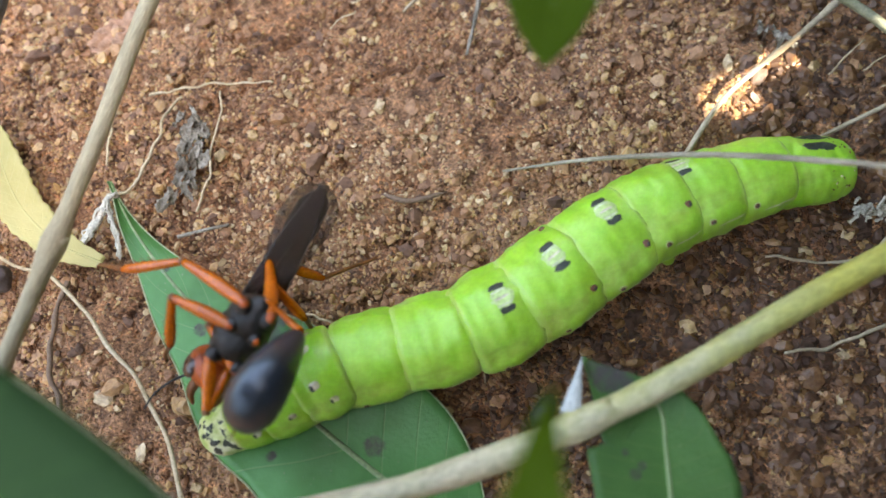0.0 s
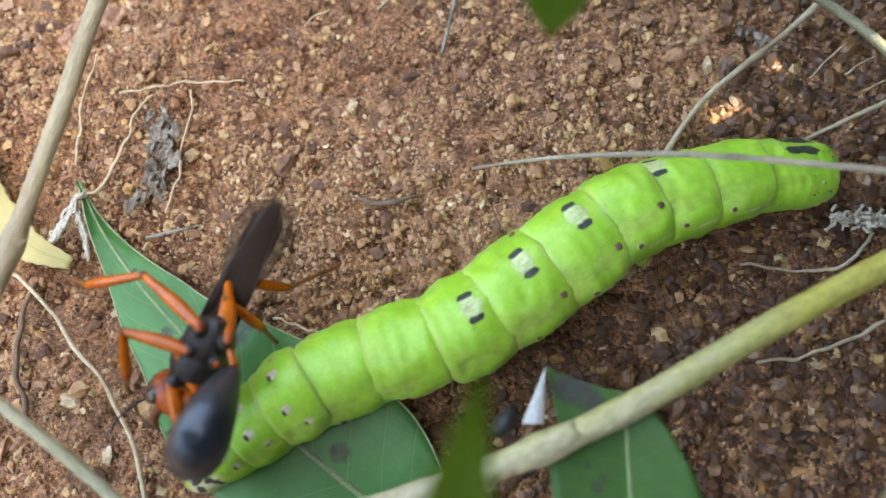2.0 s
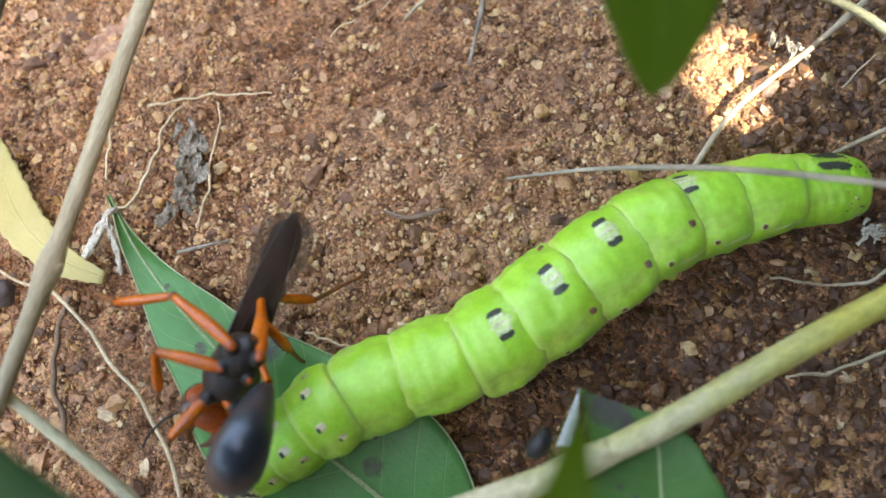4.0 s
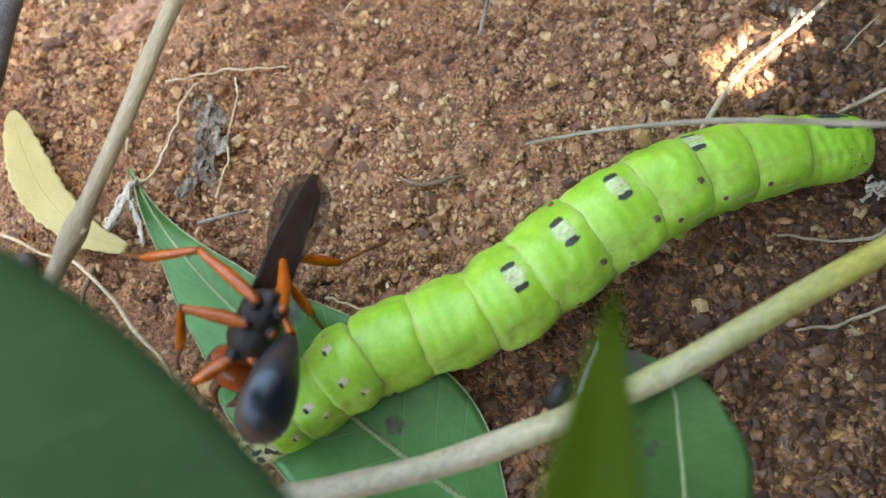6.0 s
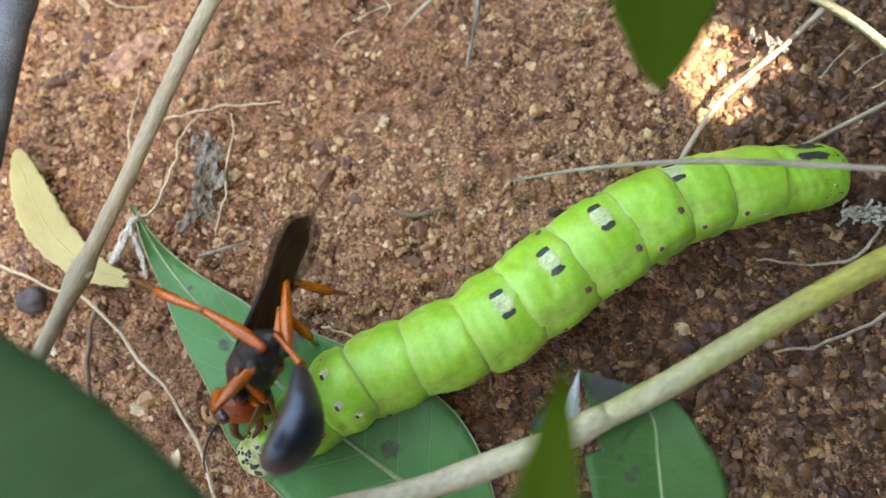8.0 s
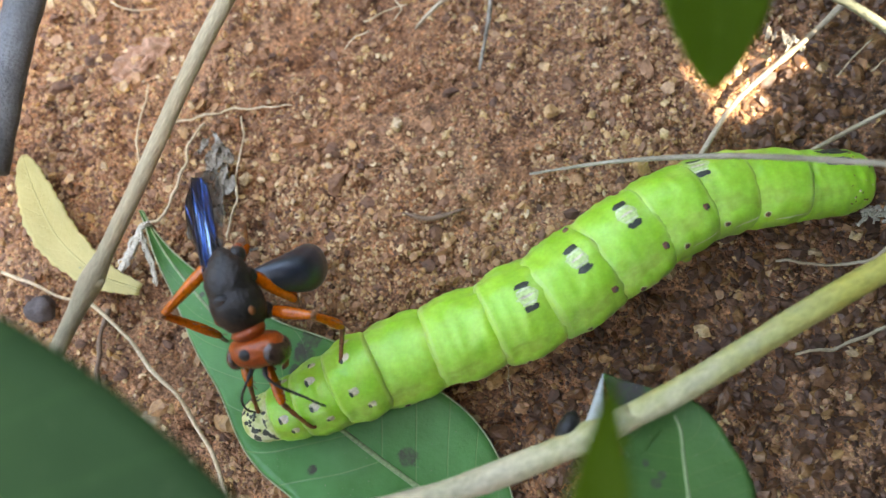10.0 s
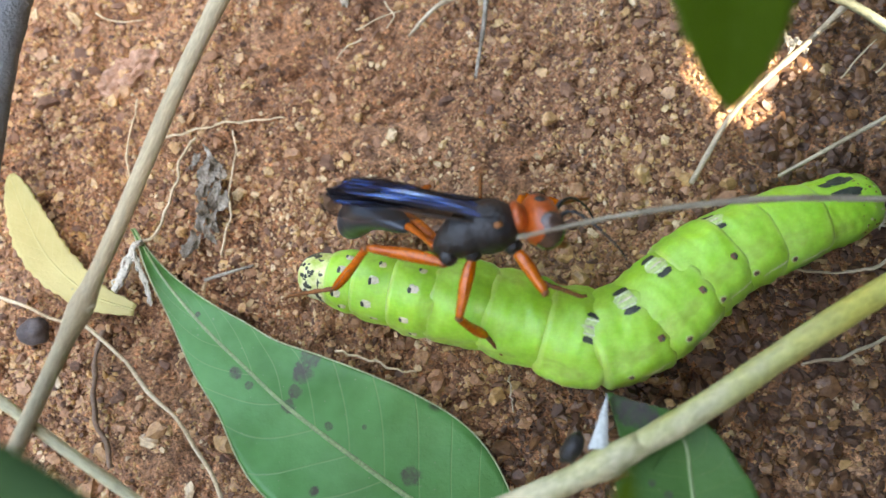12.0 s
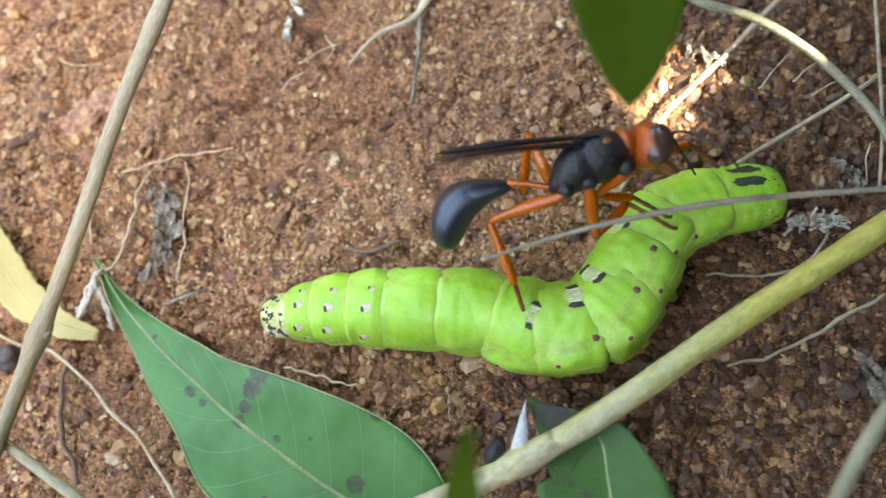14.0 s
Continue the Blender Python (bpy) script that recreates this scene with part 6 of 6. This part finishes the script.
def wasp():
    root = empty("wasp", (0, 0, 0), "black thread-waisted wasp with orange legs and head", "wasp")
    parts = {}
    bm = bmesh.new()
    loft(bm, [(3.0, 0.5, 0.5, 0, -0.2), (2.7, 1.3, 1.2, 0, -0.2), (2.2, 1.95, 1.8, 0, -0.1), (1.2, 2.35, 2.35, 0, 0), (0.1, 2.45, 2.5, 0, 0), (-0.8, 2.3, 2.35, 0, 0), (-1.25, 2.05, 2.05, 0, -0.1),
              (-1.6, 2.2, 2.15, 0, -0.2), (-2.6, 2.15, 2.1, 0, -0.35), (-3.6, 1.8, 1.7, 0, -0.6), (-4.4, 1.15, 1.05, 0, -0.9), (-4.9, 0.55, 0.5, 0, -1.1), (-5.05, 0.3, 0.28, 0, -1.15)], 32)
    for v in bm.verts:
        v.co *= 1 + 0.012 * noise.noise(v.co * 1.1)
    parts["thorax"] = part("thorax", bm, BLACK_CUTICLE, root, "black rough thorax")
    bm = bmesh.new()
    rounded(bm, (-0.95, 0, 2.0), (0.6, 0.95, 0.45), 14)
    part("scutellum", bm, BLACK_CUTICLE, root, "black raised plate between the wings")
    bm = bmesh.new()
    loft(bm, [(3.75, 0.6, 0.6, 0, 0.1), (3.5, 1.2, 1.0, 0, 0.25), (3.1, 1.6, 1.35, 0, 0.35), (2.7, 1.72, 1.5, 0, 0.4), (2.35, 1.5, 1.3, 0, 0.3), (2.2, 1.2, 1.0, 0, 0.2)], 24)
    part("collar", bm, RUST, root, "rust-orange collar behind the head")
    for s in (-1, 1):
        bm = bmesh.new()
        rounded(bm, (0.9, s * 1.95, 1.1), (0.5, 0.35, 0.32), 10)
        part("wing_base", bm, TARSUS, root, "brown wing base")
    for x in (2.0, -1.6, -3.8):
        for s in (-1, 1):
            bm = bmesh.new()
            rounded(bm, (x, s * 1.15, -1.75), (0.85, 0.75, 0.85), 12)
            part("coxa", bm, BLACK_CUTICLE, root, "black hip joint")
    # head: wider than long, big eyes at the sides
    bm = bmesh.new()
    rounded(bm, (1.2, 0, 0), (1.55, 2.45, 1.9), 22)
    for v in bm.verts:
        if v.co.x < 0.4:
            v.co.x = 0.4 + (v.co.x - 0.4) * 0.55
        if v.co.z < 0 and v.co.x > 1:
            v.co.x += 0.25
    head = part("head", bm, RUST, root, "rust-orange broad head")
    head.scale = (1.17, 1.17, 1.17)
    parts["head"] = head
    for s in (-1, 1):
        bm = bmesh.new()
        rounded(bm, (1.5, s * 1.7, 0.0), (1.25, 0.85, 1.6), 16, Matrix.Rotation(s * 0.25, 4, "Z"))
        part("eye", bm, EYE_DARK, head, "large dark brown compound eye")
        bm = bmesh.new()
        line = smooth_line([(2.0, s * 1.0, -1.1), (3.1, s * 1.0, -1.6), (3.9, s * 0.35, -1.9)], 10)
        tube(bm, line, [0.42, 0.42, 0.4, 0.38, 0.36, 0.33, 0.28, 0.24, 0.18, 0.08], 8)
        part("mandible", bm, TARSUS, head, "dark curved jaw")
        bm = bmesh.new()
        line = smooth_line([(2.5, s * 0.5, 0.5), (3.3, s * 0.9, 1.2), (4.3, s * 1.8, 1.0), (5.4, s * 2.8, 0.3), (6.6, s * 3.4, -0.7), (7.3, s * 3.4, -1.6)], 26)
        tube(bm, line, [0.2 if i < 4 else 0.125 + 0.015 * (i % 2) - 0.002 * i for i in range(26)], 8)
        part("antenna", bm, BLACK_CUTICLE, head, "thin black antenna")
    bm = bmesh.new()
    rounded(bm, (1.1, 0, 1.75), (0.5, 0.6, 0.25), 10)
    part("brow_spot", bm, BLACK_CUTICLE, head, "dark spot between the eyes")
    # stalk and gaster run along +x from the joint
    bm = bmesh.new()
    tube(bm, smooth_line([(0, 0, 0), (2, 0, 0.15), (4, 0, 0.1), (STALK, 0, 0)], 14), [0.36, 0.3, 0.27, 0.26, 0.26, 0.27, 0.28, 0.29, 0.3, 0.32, 0.34, 0.37, 0.42, 0.45], 10)
    parts["stalk"] = part("waist_stalk", bm, ORANGE, root, "thin orange-brown waist stalk")
    bm = bmesh.new()
    stations = []
    for i in range(49):
        u = 0.5 - 0.5 * math.cos(math.pi * i / 48)
        w = 3.15 * u ** 0.6 * math.sqrt(max(0.0, 1 - u ** 4)) + 0.3 * (1 - u) ** 4
        for g in (0.34, 0.55, 0.72, 0.86):
            w *= 1 - 0.02 * math.exp(-((u - g) / 0.014) ** 2)
        stations.append((GASTER * u, max(0.06, w * 1.05), max(0.06, w * 0.95), 0, 1.7 * math.sin(math.pi * u ** 0.95) ** 1.2))
    loft(bm, stations, 28)
    gaster = part("abdomen", bm, BLUE_BLACK, root, "glossy blue-black drop-shaped abdomen")
    parts["gaster"] = gaster
    bm = bmesh.new()
    tube(bm, smooth_line([(GASTER - 0.2, 0, 0), (GASTER + 0.5, 0, -0.1), (GASTER + 1.0, 0, -0.25)], 6), [0.14, 0.12, 0.1, 0.08, 0.05, 0.02], 6)
    part("sting", bm, TARSUS, gaster, "short dark sting")

    def wing(name, length, width, s, veins, upper, under, label):
        """A wing blade along +x from its hinge, pleated along its length."""
        bm = bmesh.new()
        rows = []
        for i in range(25):
            u = i / 24
            front = 0.12 * width * math.sin(math.pi * u)
            w = width * (0.26 + 0.74 * math.sin(math.pi * (0.07 + 0.60 * u ** 1.1))) * (1 + 0.02 * math.sin(u * 37)) * math.sqrt(max(0.0, 1 - u ** 9)) + 0.05
            row = []
            for k in range(11):
                v = k / 10
                pleat = 0.03 * math.sin(v * 12.5) * math.sin(math.pi * u) ** 0.5
                row.append(bm.verts.new((length * u, s * (w * v - front), pleat + 0.25 * math.sin(math.pi * u))))
            rows.append(row)
        low = [[bm.verts.new(v.co - Vector((0, 0, 0.05))) for v in row] for row in rows]
        for a, b, c, d in zip(rows, rows[1:], low, low[1:]):
            for k in range(10):
                bm.faces.new((a[k], a[k + 1], b[k + 1], b[k]))
                bm.faces.new((c[k], d[k], d[k + 1], c[k + 1]))
            bm.faces.new((a[0], b[0], d[0], c[0]))
            bm.faces.new((a[10], c[10], d[10], b[10]))
        spots = [[rows[int(i)][k].co.copy() for i in np.linspace(0, e, 10)] for k, e in veins]
        blade = part(name, bm, upper, root, label)
        blade.data.materials.append(under)
        for p in blade.data.polygons:
            p.material_index = 1 if p.index % 22 < 20 and p.index % 2 else 0
        for pts in spots:
            q = bmesh.new()
            tube(q, [p + Vector((0, 0, 0.03)) for p in pts], [0.085 - 0.006 * i for i in range(10)], 6)
            part("vein", q, VEIN, blade)
        return blade

    for s, key in ((1, "L"), (-1, "R")):
        parts["fore" + key] = wing("forewing", WINGLEN, 2.5, s, ((0, 23), (2, 21), (5, 19), (7, 15)), WING, WING_UNDER, "smoky black wing with painted blue sheen")
        parts["rear" + key] = wing("hindwing", WINGLEN * 0.98, 3.6, s, ((0, 22), (4, 18)), WING_REAR, WING_REAR, "thin translucent brown rear wing")
    for leg, (femur, tibia, tarsus, x) in LEGS.items():
        for key in "LR":
            bm = bmesh.new()
            tube(bm, smooth_line([(-0.3, 0, 0), (femur * 0.4, 0, 0.15), (femur, 0, 0)], 12), [0.34, 0.44, 0.54, 0.6, 0.62, 0.62, 0.59, 0.54, 0.49, 0.44, 0.4, 0.34], 12)
            thigh = part("thigh", bm, ORANGE, root, "glossy orange thigh")
            parts[leg + "_femur" + key] = thigh
            bm = bmesh.new()
            rounded(bm, (0.1, 0, 0), (0.6, 0.44, 0.44), 12)
            part("hip_knob", bm, RUST, thigh, "dark red knob at the root of the leg")
            bm = bmesh.new()
            rounded(bm, (femur, 0, 0), (0.34, 0.4, 0.4), 10)
            part("knee", bm, TARSUS, thigh, "dusky knee joint")
            bm = bmesh.new()
            tube(bm, smooth_line([(-0.15, 0, 0), (tibia * 0.5, 0, -0.08), (tibia, 0, 0)], 12), [0.3, 0.36, 0.38, 0.4, 0.42, 0.44, 0.47, 0.5, 0.5, 0.47, 0.42, 0.3], 10)
            shin = part("shin", bm, ORANGE, root, "orange shin with short spines")
            parts[leg + "_tibia" + key] = shin
            for k in range(5):
                q = bmesh.new()
                at = tibia * (0.45 + 0.13 * k)
                tube(q, [Vector((at, 0.3, 0)), Vector((at + 0.3, 0.6, 0.1)), Vector((at + 0.55, 0.8, 0.1))], [0.07, 0.05, 0.02], 5)
                part("spine", q, TARSUS, shin)
            bm = bmesh.new()
            joints = 18
            tube(bm, smooth_line([(-0.1, 0, 0), (tarsus * 0.5, 0, 0.1), (tarsus * 0.9, 0, -0.1), (tarsus, 0.25, -0.25)], joints), [(0.25 if i % 4 else 0.2) * (1 - 0.25 * i / joints) for i in range(joints)], 8)
            parts[leg + "_tarsus" + key] = part("foot", bm, TARSUS, root, "dusky jointed foot")
    return root, parts


def track(rows, t):
    """A point on a track of (t, x, y, z)."""
    for a, b in zip(rows, rows[1:]):
        if t <= b[0]:
            f = max(0.0, (t - a[0]) / (b[0] - a[0]))
            return Vector(a[1:]).lerp(Vector(b[1:]), f)
    return Vector(rows[-1][1:])


# which way the wasp's back faces
BACK = [(0, -0.35, 0.15, -0.95), (7, -0.35, 0.15, -0.95), (8, -0.6, 0.2, -0.75), (8.2, -0.6, 0.2, -0.75), (9.0, -0.95, 0.1, 0.1), (9.8, -0.5, 0.0, 0.8), (10.3, -0.2, 0.1, 0.97),
        (10.5, 0.05, 0.3, 0.95), (11, 0.0, 0.42, 0.9), (11.5, 0, 0.4, 0.9), (12, 0, 0.75, 0.66), (12.5, 0, 0.95, 0.3), (13, 0, 0.97, 0.25), (14, 0, 0.95, 0.3)]
# and its abdomen's, while that is curled round to sting
TAIL_BACK = [(0, 0.3, 0.1, 0.9), (7.4, 0.3, 0.1, 0.9), (8, 0.85, 0.2, 0.4), (8.4, 0.8, 0.3, 0.5), (9.2, 0.2, 0.4, 0.9), (14, 0, 0, 1)]
FEET = {"L": {"front": (L_FRONT_ANKLE, L_FRONT_FOOT), "mid": (L_MID_ANKLE, L_MID_FOOT), "hind": (L_HIND_ANKLE, L_HIND_FOOT)},
        "R": {"front": (R_FRONT_ANKLE, R_FRONT_FOOT), "mid": (R_MID_ANKLE, R_MID_FOOT), "hind": (R_HIND_ANKLE, R_HIND_FOOT)}}


def along(start, way, up):
    """A pose whose x runs along way, with z as near to up as may be."""
    x = way.normalized()
    y = up.cross(x)
    y = y.normalized() if y.length > 0.05 else x.orthogonal().normalized()
    m = Matrix((x, y, x.cross(y))).transposed().to_4x4()
    return Matrix.Translation(start) @ m


def wasp_poses(t):
    """World poses, in millimetres, of the wasp's body and of each of its parts at t."""
    neck, face, waist, back = track(NECK, t), track(FACE, t), track(WAIST, t), track(BACK, t)
    body = along(neck - (neck - waist).normalized() * 3.3, neck - waist, back)
    up = body.to_3x3() @ Vector((0, 0, 1))
    made = {"root": body}
    made["head"] = along(body @ Vector((3.3, 0, 0)), face - neck, up)
    joint = body @ Vector((-4.9, 0, -1.1))
    end = track(STALK_END, t)
    way = (end - joint).normalized()
    made["stalk"] = along(joint, way, up)
    tip = joint + way * STALK
    made["gaster"] = along(tip, track(TAIL_TIP, t) - tip, up.lerp(track(TAIL_BACK, t), float(np.interp(t, (9.0, 10.3), (1, 0)))))
    to = track(WING_TIP, t)
    lean = float(np.interp(t, (8.2, 10.5, 11, 11.5, 12, 12.5, 14), (0, 0, -0.18, -0.3, -0.25, -0.17, -0.17)))
    flat = up + body.to_3x3() @ Vector((0, lean, 0))
    for s, key in ((1, "L"), (-1, "R")):
        hinge = body @ Vector((0.6, s * 1.7, 1.7))
        aim = to + body.to_3x3() @ Vector((0, s * 0.35, 0))
        made["fore" + key] = along(hinge, aim - hinge, flat)
        hinge = body @ Vector((-0.5, s * 1.6, 1.35))
        aim = to + body.to_3x3() @ Vector((0, s * 0.4, -0.6))
        made["rear" + key] = along(hinge, aim - hinge, flat)
        for leg, (femur, tibia, tarsus, x) in LEGS.items():
            hip = body @ Vector((x, s * 1.25, -2.2))
            ankle, foot = track(FEET[key][leg][0], t), track(FEET[key][leg][1], t)
            gap = ankle - hip
            d = min(max(gap.length, abs(femur - tibia) + 0.3), femur + tibia - 0.05)
            way = gap.normalized()
            pole = track(KNEES[key, leg], t) - hip
            pole = (pole - way * pole.dot(way)).normalized()
            fwd = (femur ** 2 - tibia ** 2 + d * d) / (2 * d)
            knee = hip + way * fwd + pole * math.sqrt(max(0.0, femur ** 2 - fwd ** 2))
            made[leg + "_femur" + key] = along(hip, knee - hip, up)
            made[leg + "_tibia" + key] = along(knee, hip + way * d - knee, up)
            ankle = hip + way * d
            made[leg + "_tarsus" + key] = along(ankle, foot - ankle, Vector((0, 0, 1)))
    return made


def metres(m):
    """A pose in millimetres as one in metres."""
    n = m.copy()
    n.translation = m.translation * MM
    return n


leaves_and_stems()
stems = standing_stems()
near_leaves = foreground_leaves()
shade_crown()
scrub_screen()
sway = gap_shade_leaf()
larva, larva_rings = caterpillar()
hunter, hunter_parts = wasp()


# ---- pebbles: parts of the ground ----
def pebbles():
    shapes, faces = stone_meshes(12, 55, PEBBLE, 2)
    meshes = []
    for s in shapes:
        m = bpy.data.meshes.new("pebble")
        m.from_pydata([tuple(v * MM) for v in s], [], faces)
        m.materials.append(PEBBLE)
        meshes.append(m)
    rnd = random.Random(3)
    for i in range(290):
        x, y = rnd.uniform(-46, 56), rnd.uniform(-10, 66)
        if rnd.random() < 0.35:
            x, y = rnd.uniform(-44, 50), rnd.uniform(-8, 22)
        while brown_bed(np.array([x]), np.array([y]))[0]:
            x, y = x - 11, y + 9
        size = 0.55 * (2.4 ** (rnd.random() ** 1.5))
        z = float(soil_height(np.array([x]), np.array([y]))[0])
        ob = new("pebble", meshes[i % 12])
        ob.parent = ground
        ob.matrix_basis = Matrix.Translation((x * MM, y * MM, (z + size * 0.15) * MM)) @ Euler((rnd.uniform(-0.5, 0.5), rnd.uniform(-0.5, 0.5), rnd.uniform(0, 6.28))).to_matrix().to_4x4() @ Matrix.Diagonal((size * rnd.uniform(0.75, 1.4), size * rnd.uniform(0.6, 1.1), size * rnd.uniform(0.5, 0.9), 1))


pebbles()


# how far the added shade leaf stands clear of the sun patch
SWAY = [(0, 0.22), (0.5, 0.05), (1, 0), (1.5, 0.5), (2, 0.05), (2.5, 0.7), (2.7, 0.7), (4.8, 0.15), (5, 0), (5.5, 0), (6, 0.3), (6.5, 0), (7, 0.12), (7.5, 0.8), (8, 0.5), (8.2, 0.6), (10.5, 1), (12, 1), (13, 0.9), (14, 0.5)]


def motions():
    times = sorted(set([round(0.25 * i, 3) for i in range(29)] + [round(7.0 + 0.1 * i, 3) for i in range(71)]))
    base = larva.matrix_basis.inverted()
    poses = [(t, ring_poses(t)) for t in times]
    for i, ring in enumerate(larva_rings):
        walk(ring, [(t, base @ metres(p[i])) for t, p in poses])
    poses = [(t, wasp_poses(t)) for t in times]
    walk(hunter, [(t, metres(p["root"])) for t, p in poses])
    for key, ob in hunter_parts.items():
        if key != "thorax":
            walk(ob, [(t, metres(p["root"].inverted() @ p[key])) for t, p in poses])
    for key, rows, level in (("left", STEM_LEFT, 13), ("thick", STEM_THICK, 12), ("low", STEM_LOW, 12)):
        walk(stems[key], [(t, pose(x * MM, y * MM, level * MM, 0, 0, a)) for t, x, y, a in rows])
    twig_rows = []
    for (t, *a), (_, *b) in zip(TWIG_TIP, TWIG_BASE):
        a, b = Vector(a), Vector(b)
        twig_rows.append((t, metres(along(a, b - a, Vector((0, 0, 1))))))
    walk(stems["twig"], twig_rows)
    gap_point = Vector((33, 40, 0)) + SUN_FROM * 125
    aside = Vector((26, 30, 6))
    walk(sway, [(t, metres(Matrix.Translation(gap_point + aside * f))) for t, f in SWAY])
    walk(near_leaves["hang"], [(t, pose(x * MM, y * MM, z * MM, 0, 0, -12)) for t, x, y, z in HANGING_TIP])
    walk(near_leaves["dark"], [(t, pose(x * MM, (y - 1.5) * MM, z * MM, 0, 0, -12)) for t, x, y, z in DARK_EDGE])
    walk(near_leaves["blade"], [(t, pose(x * MM, y * MM, z * MM, 0, 0, -10)) for t, x, y, z in BLADE_TIP])


motions()
